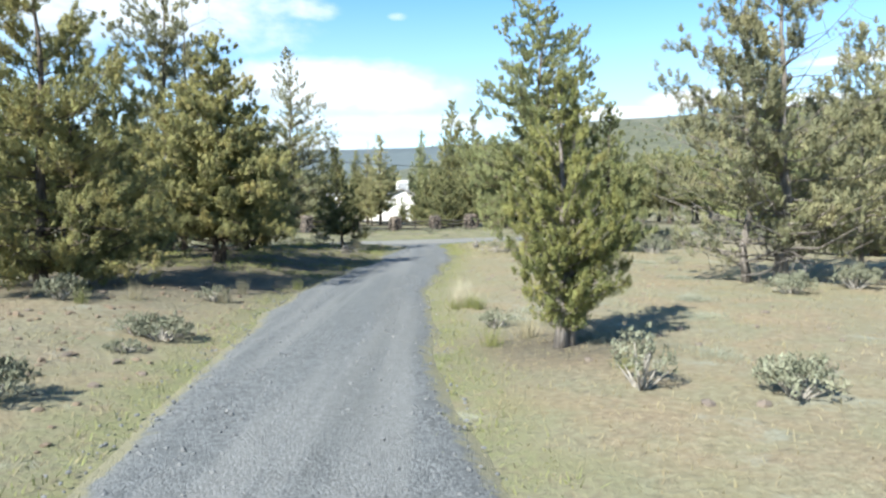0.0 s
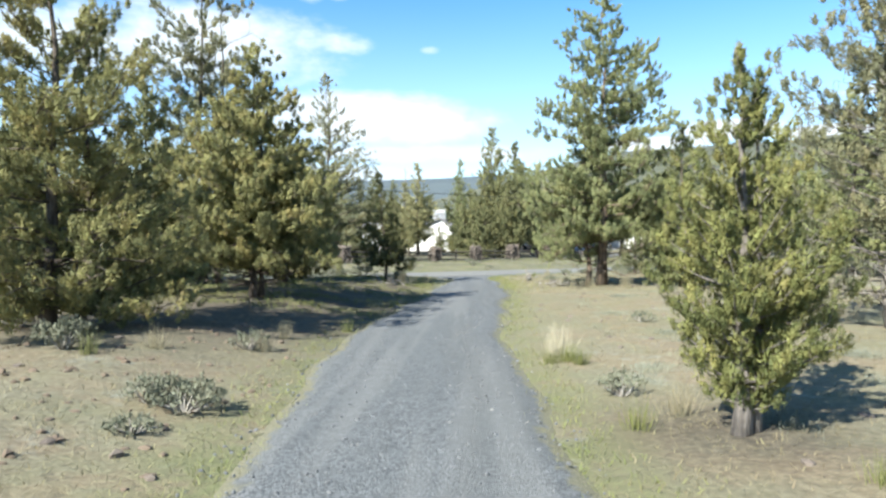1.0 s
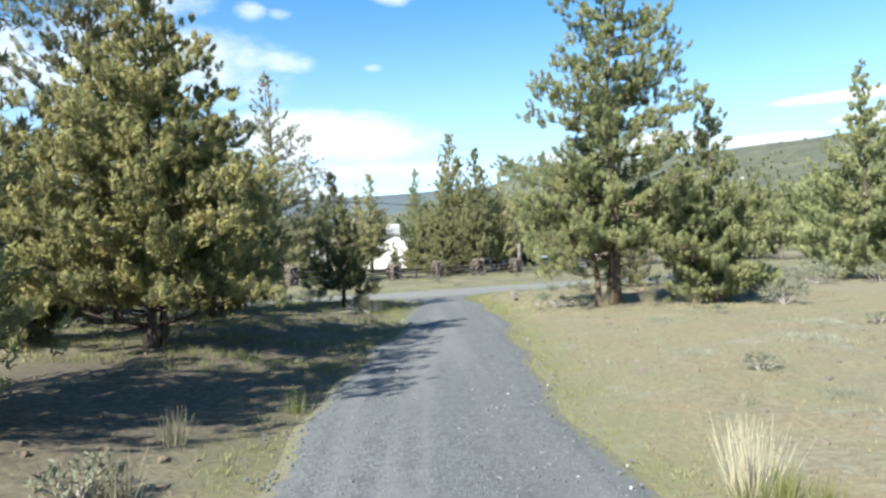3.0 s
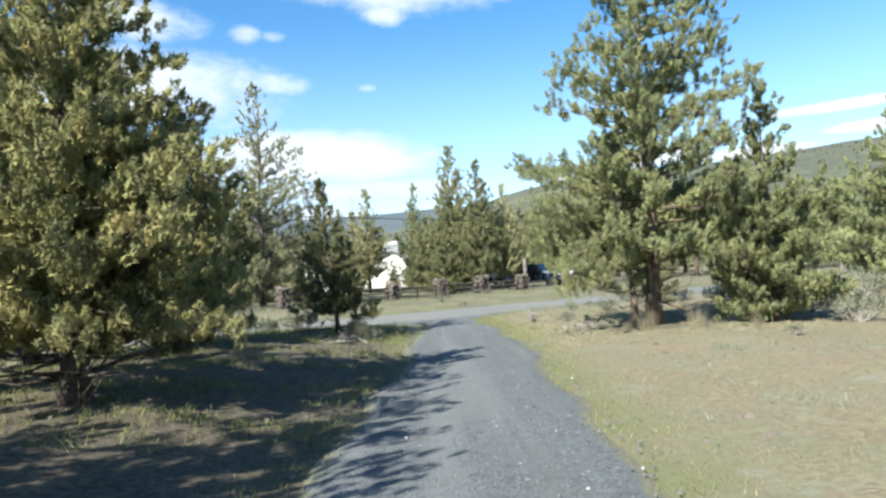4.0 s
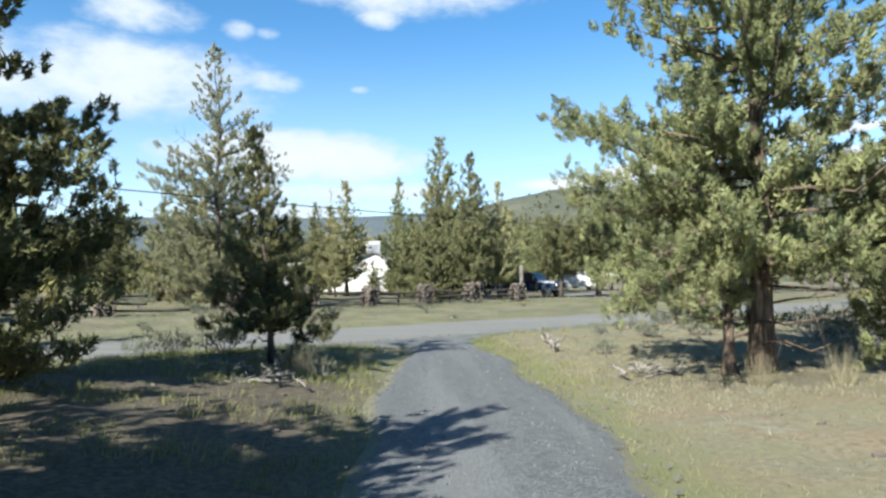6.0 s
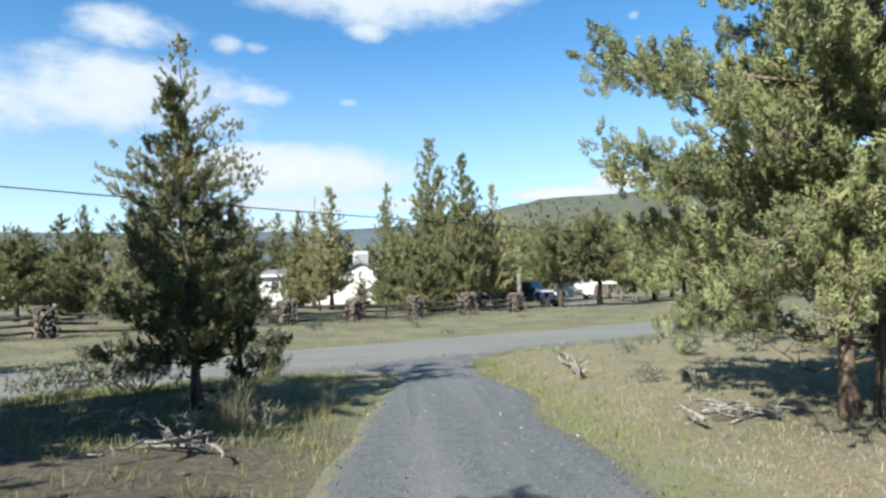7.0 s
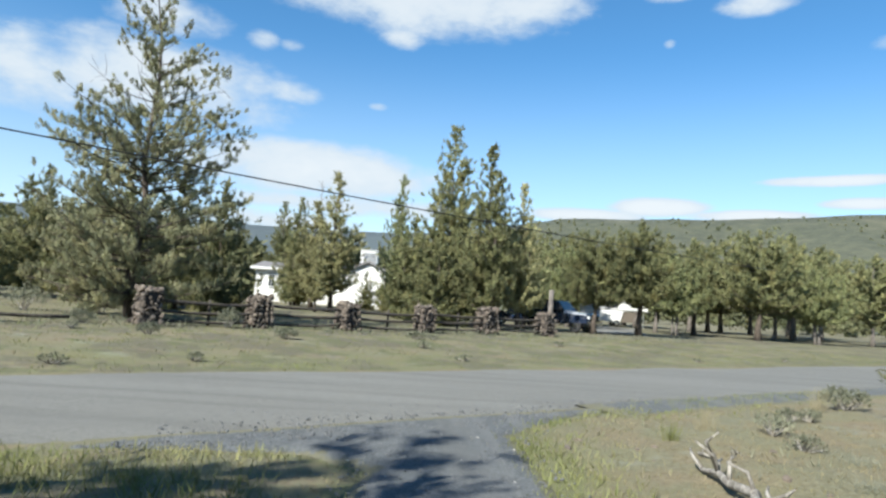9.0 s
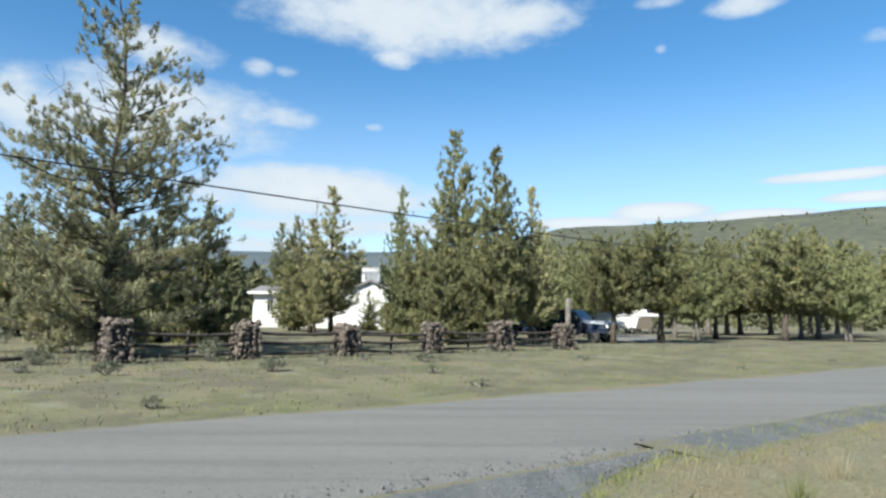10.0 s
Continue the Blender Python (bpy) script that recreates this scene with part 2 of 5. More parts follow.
def gravel_material(name, lo, hi, tint, size, worn=False):
    k = material(name, 0.95)
    cell = k.n("ShaderNodeTexVoronoi", ins={"Vector": k.obj, "Scale": size})
    grit = k.noise(k.obj, size * 0.7, 5.0, 0.75)
    patch = k.noise(k.obj, 0.9, 4.0, 0.6)
    one = k.n("ShaderNodeSeparateColor", ins={0: cell.outputs["Color"]}).outputs[0]
    col = k.mix(k.ramp(k.m("ADD", k.m("MULTIPLY", one, 0.6), k.m("MULTIPLY", grit, 0.5)), 0.2, 0.85), (*lo, 1), (*hi, 1))
    col = k.mix(k.m("MULTIPLY", k.ramp(patch, 0.4, 0.7), 0.6), col, (*tint, 1))
    if not worn:
        clod = k.noise(k.obj, 11.0, 5.0, 0.75)
        col = k.mix(k.m("MULTIPLY", k.ramp(clod, 0.52, 0.66), 0.45), col, (*hi, 1))
        col = k.mix(k.m("MULTIPLY", k.ramp(k.noise(k.obj, 6.0, 5.0, 0.75), 0.5, 0.64), 0.5), col, (*lo, 1))
        track = k.n("ShaderNodeMapping", ins={0: k.obj, 3: (1.0, 0.045, 1.0)}).outputs[0]
        col = k.mix(k.m("MULTIPLY", k.ramp(k.noise(track, 1.9, 3.0), 0.46, 0.62), 0.4), col, (0.150, 0.151, 0.145, 1))
        col = k.mix(k.m("MULTIPLY", k.ramp(k.noise(k.n("ShaderNodeMapping", ins={0: k.obj, 1: (7, 3, 0), 3: (1.0, 0.06, 1.0)}).outputs[0], 1.5, 4.0), 0.5, 0.68), 0.45), col, (0.075, 0.078, 0.074, 1))
    if worn:
        along = k.n("ShaderNodeMapping", ins={0: k.obj, 2: (0, 0, -math.atan(0.69)), 3: (0.06, 1.0, 1.0)}).outputs[0]
        col = k.mix(k.m("MULTIPLY", k.ramp(k.noise(along, 1.6, 4.0), 0.45, 0.62), 0.5), col, (0.100, 0.099, 0.090, 1))
        col = k.mix(k.m("MULTIPLY", k.ramp(k.noise(along, 0.62, 3.0), 0.45, 0.62), 0.4), col, (0.180, 0.179, 0.164, 1))
        col = k.mix(k.m("MULTIPLY", k.ramp(k.noise(k.obj, 7.0, 5.0, 0.7), 0.5, 0.68), 0.35), col, (0.095, 0.094, 0.086, 1))
    edge = k.n("ShaderNodeAttribute", attribute_name="edge").outputs["Fac"]
    broken = k.m("ADD", edge, k.m("MULTIPLY", k.m("SUBTRACT", k.noise(k.obj, 5.0, 6.0, 0.75), 0.5), 1.5))
    col = k.mix(k.m("MULTIPLY", k.ramp(broken, 0.45, 0.7), 0.9), col, k.mix(k.ramp(grit, 0.35, 0.65), (0.098, 0.093, 0.050, 1), (0.158, 0.146, 0.090, 1)))
    return put(k, col, k.m("ADD", k.m("MULTIPLY", cell.outputs["Distance"], -1.0), grit), 0.6, 0.012)


GROUND = ground_material()
GRAVEL = gravel_material("driveway_gravel", (0.038, 0.042, 0.043), (0.124, 0.131, 0.134), (0.080, 0.087, 0.089), 60.0)
ROAD = gravel_material("packed_gravel_road", (0.116, 0.115, 0.104), (0.163, 0.161, 0.147), (0.138, 0.136, 0.124), 60.0, True)
STONE_GREY = plain("gravel_stone", (0.095, 0.098, 0.100), 0.9, var=0.5, scale=3.0)
SOIL = plain("dry_soil", (0.115, 0.085, 0.060), 1.0, var=0.4, scale=4.0)
STONE_PALE = plain("pale_stone", (0.300, 0.290, 0.270), 0.9, var=0.2, scale=9.0)


# ---------------------------------------------------------------- mesh helpers
class Build:
    """Collects tubes and boxes for one mesh."""
    def __init__(self):
        self.v, self.f = [], []

    def add(self, verts, faces):
        n = len(self.v)
        self.v += [tuple(p) for p in verts]
        self.f += [tuple(i + n for i in face) for face in faces]
        return self

    def tube(self, pts, radii, sides=6):
        pts = [Vector(p) for p in pts]
        rings, ref = [], Vector((0.31, 0.2, 0.93))
        for i, p in enumerate(pts):
            d = (pts[min(i + 1, len(pts) - 1)] - pts[max(i - 1, 0)]).normalized()
            if abs(d.dot(ref)) > 0.95:
                ref = Vector((0.9, 0.3, 0.1))
            a = d.cross(ref).normalized()
            b = d.cross(a)
            rings.append([p + (a * math.cos(t) + b * math.sin(t)) * radii[i] for t in [2 * math.pi * s / sides for s in range(sides)]])
        verts = [q for r in rings for q in r]
        faces = [(i * sides + s, i * sides + (s + 1) % sides, (i + 1) * sides + (s + 1) % sides, (i + 1) * sides + s)
                 for i in range(len(pts) - 1) for s in range(sides)]
        faces += [tuple(range(sides))[::-1], tuple((len(pts) - 1) * sides + s for s in range(sides))]
        return self.add(verts, faces)

    def box(self, x0, x1, y0, y1, z0, z1):
        v = [(x, y, z) for z in (z0, z1) for y in (y0, y1) for x in (x0, x1)]
        return self.add(v, [(0, 2, 3, 1), (4, 5, 7, 6), (0, 1, 5, 4), (1, 3, 7, 5), (3, 2, 6, 7), (2, 0, 4, 6)])

    def mesh(self, name, mat, smooth=False):
        me = bpy.data.meshes.new(name)
        me.from_pydata(self.v, [], self.f)
        me.materials.append(mat)
        if smooth:
            me.polygons.foreach_set("use_smooth", np.ones(len(me.polygons), bool))
        me.update()
        return me


def part(name, bm, mat, parent=None, label="", bevel=0.0, smooth=False):
    """One mesh object under a thing or a part."""
    me = bm if isinstance(bm, bpy.types.Mesh) else bm.mesh(name, mat, smooth)
    if bevel:
        b = bmesh.new()
        b.from_mesh(me)
        bmesh.ops.bevel(b, geom=b.edges[:], offset=bevel, segments=2, affect="EDGES", clamp_overlap=True)
        b.to_mesh(me)
        b.free()
    ob = new(name, me)
    if parent is not None:
        ob.parent = parent
    return tagged(ob, label)


def empty(name, m, label, category, group=""):
    ob = new(name)
    ob.matrix_basis = m
    ob.empty_display_size = 0.2
    return tagged(ob, label, category, group)


def quad_mesh(name, verts, mat):
    """Mesh of loose faces from an array (n, corners, 3)."""
    n, c = verts.shape[:2]
    me = bpy.data.meshes.new(name)
    me.vertices.add(n * c)
    me.vertices.foreach_set("co", np.ascontiguousarray(verts, np.float32).ravel())
    me.loops.add(n * c)
    me.loops.foreach_set("vertex_index", np.arange(n * c, dtype=np.int32))
    me.polygons.add(n)
    me.polygons.foreach_set("loop_start", np.arange(0, n * c, c, dtype=np.int32))
    me.materials.append(mat)
    me.update(calc_edges=True)
    return me


def unit(a):
    return a / np.maximum(np.linalg.norm(a, axis=-1, keepdims=True), 1e-9)


def sprays(rng, centres, sizes, k, out=None, up=0.6, slim=0.24, length=0.08):
    """k short leaf sprays over each tuft, laid on it like loose shingles: (n * k, 4, 3)."""
    c, s = np.repeat(centres, k, 0), np.repeat(sizes, k)[:, None]
    o = unit(rng.normal(size=c.shape) + (0, 0, 0.15) + (0 if out is None else 0.35 * np.repeat(out, k, 0)))
    far = rng.uniform(-0.35, 1.0, (len(c), 1)) ** 1.0 * 1.25
    base = c + o * s * rng.uniform(0.35, 1.0, (len(c), 1)) ** 0.4 * (1.0 - 0.55 * np.maximum(far, 0))
    if out is not None:
        base = base + (np.repeat(out, k, 0) * 0.9 + (0, 0, 0.45)) * s * far
    n = unit(o * 0.9 + rng.normal(size=c.shape) * 0.26)
    d = o * 0.45 + rng.normal(size=c.shape) * 0.6 + (0, 0, up)
    d = unit(d - n * (d * n).sum(-1, keepdims=True) * 0.75)
    ln = length * rng.uniform(0.6, 1.4, (len(c), 1))
    side = unit(np.cross(d, n)) * ln * slim
    return np.stack([base - side, base + side, base + d * ln], 1)


# ---------------------------------------------------------------- land
def sm(t):
    t = np.clip(t, 0, 1)
    return t * t * (3 - 2 * t)


DRIVE_Y = (-14, -6, 0, 5, 9, 13, 17, 22, 26, 29, 30.2, 31.4, 32.4, 33.2, 33.8)
DRIVE_L = (6.0, 1.2, -1.7, -2.4, -2.65, -3.0, -2.6, -2.2, -2.1, -1.8, -1.75, -1.75, -2.2, -3.4, -4.8)
DRIVE_R = (9.0, 4.0, 0.9, 0.1, -0.15, -0.3, 0.0, 0.4, 0.35, 0.2, 0.12, 0.0, -0.05, 0.9, 3.2)
ROAD_S, ROAD_W = 0.69, 6.3            # slope of the road on the plan, and its width along y


def off_drive(x, y):
    x, y = np.asarray(x, float), np.asarray(y, float)
    row = y
    for _ in range(4):
        row = y - ROAD_S * sm((row - 27.0) / 6.0) * (np.clip(x, -8, 8) + 0.2)
    y = row
    lo, hi = np.interp(y, DRIVE_Y, DRIVE_L), np.interp(y, DRIVE_Y, DRIVE_R)
    return lo - x, x - hi


def off_road(x, y):
    near = 33.95 + ROAD_S * x
    return (near - y) * 0.823, (y - near - ROAD_W) * 0.823


def wave(x, y, scale, seed):
    r = np.random.default_rng(seed)
    z = 0
    for i in range(5):
        a, p, f = r.uniform(0, 6.28), r.uniform(0, 6.28), (1.0 + 0.6 * i) / scale
        z = z + np.sin((x * math.cos(a) + y * math.sin(a)) * f * 6.28 + p) / (1.0 + 0.5 * i)
    return z / 3.0


def height(x, y):
    x, y = np.asarray(x, float), np.asarray(y, float)
    l, r = off_drive(x, y)
    n, f = off_road(x, y)
    near_side = 0.28 * sm(l / 3.0) + 0.10 * sm(r / 4.0)
    near_side = near_side * sm(n / 3.0)
    far_side = 0.24 * sm(f / 6.0) + 0.40 * sm((f - 12) / 25.0) * sm((8.0 - x) / 14.0)
    z = np.where(f > 0, far_side, near_side)
    d = np.maximum(np.maximum(l, r), 0)
    soft = sm(np.minimum(d, 2.0) / 2.0) * sm(np.maximum(n, f) / 2.0)
    z = z + soft * (0.035 * wave(x, y, 3.1, 1) + 0.025 * wave(x, y, 1.1, 2))
    return z - 0.035 * (1 - sm(np.maximum(d, 0) / 0.35)) * (n > 0) - 0.03 * ((n < 0) & (f < 0))


def hz(x, y):
    return float(height(x, y))


def spaced(segments):
    out = []
    for a, b, step in segments:
        out += list(np.arange(a, b, step))
    return np.array(out + [segments[-1][1]])


def sheet(name, xs, ys, zf, mat):
    gx, gy = np.meshgrid(xs, ys)
    gz = zf(gx, gy)
    nx, ny = len(xs), len(ys)
    me = bpy.data.meshes.new(name)
    co = np.stack([gx, gy, gz], -1).reshape(-1, 3)
    idx = np.arange(nx * ny).reshape(ny, nx)
    quads = np.stack([idx[:-1, :-1], idx[:-1, 1:], idx[1:, 1:], idx[1:, :-1]], -1).reshape(-1, 4)
    me.vertices.add(len(co))
    me.vertices.foreach_set("co", co.astype(np.float32).ravel())
    me.loops.add(quads.size)
    me.loops.foreach_set("vertex_index", quads.astype(np.int32).ravel())
    me.polygons.add(len(quads))
    me.polygons.foreach_set("loop_start", np.arange(0, quads.size, 4, dtype=np.int32))
    me.polygons.foreach_set("use_smooth", np.ones(len(quads), bool))
    me.materials.append(mat)
    me.update(calc_edges=True)
    return me, gx.ravel(), gy.ravel()


XS = spaced([(-4500, -600, 300), (-600, -120, 40), (-120, -30, 6), (-30, -14, 1.0), (-14, 14, 0.28), (14, 30, 1.0), (30, 120, 6), (120, 600, 40), (600, 4500, 300)])
YS = spaced([(-2000, -200, 200), (-200, -30, 20), (-30, -4, 2), (-4, 58, 0.28), (58, 110, 2), (110, 300, 15), (300, 900, 60), (900, 4500, 300)])
land, gx, gy = sheet("ground", XS, YS, height, GROUND)
dl, dr = off_drive(gx, gy)
rn, rf = off_road(gx, gy)
verge = np.exp(-(np.maximum(np.maximum(dl, dr), 0) / 0.55) ** 2) * (rn > 0) + np.exp(-(np.maximum(rn, 0) / 1.2) ** 2) * (rn > -0.3) * 0.35
verge = np.maximum(verge, (rf > 0) * (0.2 + 0.7 * np.exp(-(rf / 3.2) ** 2)))
verge = np.maximum(verge, 0.55 * sm((gy - 17) / 6) * (dl > 0) * (rn > 0))
att = land.attributes.new("green", "FLOAT", "POINT")
att.data.foreach_set("value", np.clip(verge, 0, 1).astype(np.float32))
# litter under junipers, with extra patches where their shade is painted
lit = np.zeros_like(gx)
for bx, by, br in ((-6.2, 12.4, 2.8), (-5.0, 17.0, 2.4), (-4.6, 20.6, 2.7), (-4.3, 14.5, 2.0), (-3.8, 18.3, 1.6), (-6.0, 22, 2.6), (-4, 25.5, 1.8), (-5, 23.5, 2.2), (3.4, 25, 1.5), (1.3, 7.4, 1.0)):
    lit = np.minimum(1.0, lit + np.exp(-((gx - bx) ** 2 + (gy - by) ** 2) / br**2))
far_side = np.where(rf > 0, 0.7 + 0.3 * np.exp(-((rf - 9.8) / 3.0) ** 2), 0.0) * (rf < 40)
att = land.attributes.new("scrub", "FLOAT", "POINT")
att.data.foreach_set("value", np.clip(far_side, 0, 1).astype(np.float32))
att = land.attributes.new("litter_shade", "FLOAT", "POINT")
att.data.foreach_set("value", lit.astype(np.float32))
tagged(new("ground", land), "dry tan meadow ground with sparse grass", "ground", kind="structure")


def ribbon(name, along, across, mat, label, seed, lift=0.0):
    """A strip of loose surface with an uneven, thinning rim."""
    rng = np.random.default_rng(seed)
    verts, edge, n = [], [], len(along)
    wob = [np.convolve(rng.normal(0, 0.16, n + 16), np.hanning(11) / 4, "same")[8:n + 8] for _ in range(2)]
    cols = np.linspace(0, 1, across)
    for i, (pl, pr) in enumerate(along):
        pl, pr = np.array(pl, float), np.array(pr, float)
        d = (pr - pl) / np.linalg.norm(pr - pl)
        pl, pr = pl - d * wob[0][i], pr + d * wob[1][i]
        for c in cols:
            q = pl + (pr - pl) * c
            rim = min(1.0, min(c, 1 - c) * 9.0)
            edge.append(1.0 - min(1.0, i / 3, (n - 1 - i) / 3, min(c, 1 - c) * np.linalg.norm(pr - pl) / 0.4))
            rut = -0.02 * (math.exp(-((c - 0.27) / 0.09) ** 2) + math.exp(-((c - 0.73) / 0.09) ** 2))
            verts.append((q[0], q[1], hz(*q) * (1 - rim) + (rim * 0.012) - 0.02 * (1 - rim) + rut * rim * 0.6 + 0.006 + lift * rim * min(1.0, i / 5, (n - 1 - i) / 5)))
    faces = [(i * across + j, i * across + j + 1, (i + 1) * across + j + 1, (i + 1) * across + j) for i in range(n - 1) for j in range(across - 1)]
    me = Build().add(verts, faces).mesh(name, mat, True)
    me.attributes.new("edge", "FLOAT", "POINT").data.foreach_set("value", np.array(edge, np.float32))
    return tagged(new(name, me), label, name, kind="structure")


ys = np.concatenate([np.arange(-12, 31, 0.3), np.arange(31, 33.9, 0.1)])
def drive_row(y):
    xl, xr = float(np.interp(y, DRIVE_Y, DRIVE_L)), float(np.interp(y, DRIVE_Y, DRIVE_R))
    skew = ROAD_S * float(sm((y - 27.0) / 6.0))
    return (xl, y + skew * (xl + 0.2)), (xr, y + skew * (xr + 0.2))


ribbon("driveway", [drive_row(y) for y in ys], 21, GRAVEL, "blue-grey gravel driveway with faint wheel ruts", 3)
xs = np.concatenate([np.arange(-140, -20, 6.0), np.arange(-20, 25, 0.5), np.arange(25, 200, 6.0)])
ribbon("road", [((x - 1.45, 33.95 + ROAD_S * x + 2.1 + 3.15), (x + 1.45, 33.95 + ROAD_S * x - 2.1 + 3.15)) for x in xs], 21, ROAD, "packed grey gravel road", 4)

ribbon("shoulder", [((x - 0.2, 33.95 + ROAD_S * x + 0.35), (x + 0.45, 33.95 + ROAD_S * x - 0.8)) for x in np.arange(1.6, 16, 0.3)], 11, GRAVEL, "strip of loose dark gravel along the road edge", 5, lift=0.022)

# far ridges: azimuth and elevation of the skyline, in degrees
def ridge(name, az0, az1, sky_line, dist, depth, mat, label):
    azs = np.radians(np.arange(az0, az1 + 0.1, 0.5))
    rows = 9
    verts = []
    for j in range(rows):
        u = j / (rows - 1)
        for a in azs:
            e = np.interp(math.degrees(a), sky_line[0], sky_line[1])
            top = 1.5 + (dist + depth) * math.tan(math.radians(e))
            r = dist + depth * u
            z = top * (u ** 1.15) + 14 * u * (1 - u) * math.sin(a * 31 + u * 5) + 0.5 * u * math.sin(a * 57)
            verts.append((math.sin(a) * r, math.cos(a) * r, z))
        nxt = len(azs)
    for a in azs:
        verts.append((math.sin(a) * (dist + depth * 1.6), math.cos(a) * (dist + depth * 1.6), -1.0))
    faces = [(j * nxt + i, j * nxt + i + 1, (j + 1) * nxt + i + 1, (j + 1) * nxt + i) for j in range(rows) for i in range(nxt - 1)]
    me = Build().add(verts, faces).mesh(name, mat, True)
    return tagged(new(name, me), label, "hill", kind="structure")


def hill_material(name, a, b, c, s):
    k = material(name, 1.0)
    f1, f2 = k.noise(k.obj, s, 6.0, 0.7), k.noise(k.obj, s * 0.12, 3.0, 0.6)
    col = k.mix(k.ramp(f1, 0.38, 0.62), (*a, 1), (*b, 1))
    col = k.mix(k.m("MULTIPLY", k.ramp(f2, 0.5, 0.7), 0.55), col, (*c, 1))
    return put(k, col, f1, 0.5, 2.0)


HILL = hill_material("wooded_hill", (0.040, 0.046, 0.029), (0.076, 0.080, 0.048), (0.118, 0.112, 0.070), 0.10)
# the blue of distance haze is mixed into this hill's base colours
HILL_HAZE = hill_material("far_hazed_hill", (0.052, 0.070, 0.078), (0.062, 0.080, 0.087), (0.072, 0.090, 0.092), 0.01)
HILL_SKY = ((-80, -22, -5, 3, 9, 12, 17, 26, 33, 45, 80), (0.0, 0.2, 3.3, 5.4, 6.9, 7.5, 7.65, 7.85, 8.15, 8.4, 6.0))
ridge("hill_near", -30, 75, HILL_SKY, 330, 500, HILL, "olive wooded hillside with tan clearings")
ridge("hill_far", -75, 30, ((-75, -40, -14, -9, -3, 3, 10, 30), (4.2, 4.9, 5.3, 5.35, 5.55, 5.9, 5.6, 4.0)), 2300, 1200, HILL_HAZE, "distant wooded ridge tinted haze blue")


# ---------------------------------------------------------------- trees
def tufts(rng, centre, axis, size, k, leaf, slim=0.26):
    """k scale-leaf sprays shingled over each flame-shaped tuft: (n * k, 3, 3)."""
    c, a = np.repeat(centre, k, 0), np.repeat(axis, k, 0)
    ln = np.repeat(size, k)[:, None]
    e1 = unit(np.cross(a, (0.31, 0.52, 0.4)))
    e2 = np.cross(a, e1)
    th = rng.uniform(0, 6.2832, (len(c), 1))
    radial = e1 * np.cos(th) + e2 * np.sin(th)
    s = rng.uniform(0, 1, (len(c), 1))
    rho = 0.27 * ln * np.sin(np.pi * (0.14 + 0.84 * s)) ** 0.75 * rng.uniform(0.55, 1.2, (len(c), 1))
    base = c + a * ln * (s - 0.5) + radial * rho
    n = unit(radial * (1.1 - 0.6 * s) + a * (1.2 * s - 0.4) + rng.normal(0, 0.2, c.shape))
    d = a * 0.9 + radial * 0.3 + rng.normal(0, 0.4, c.shape)
    d = unit(d - n * (d * n).sum(-1, keepdims=True) * 0.85)
    ll = leaf * rng.uniform(0.6, 1.45, (len(c), 1))
    side = unit(np.cross(d, n)) * ll * slim
    return np.stack([base - side, base + side, base + d * ll], 1)


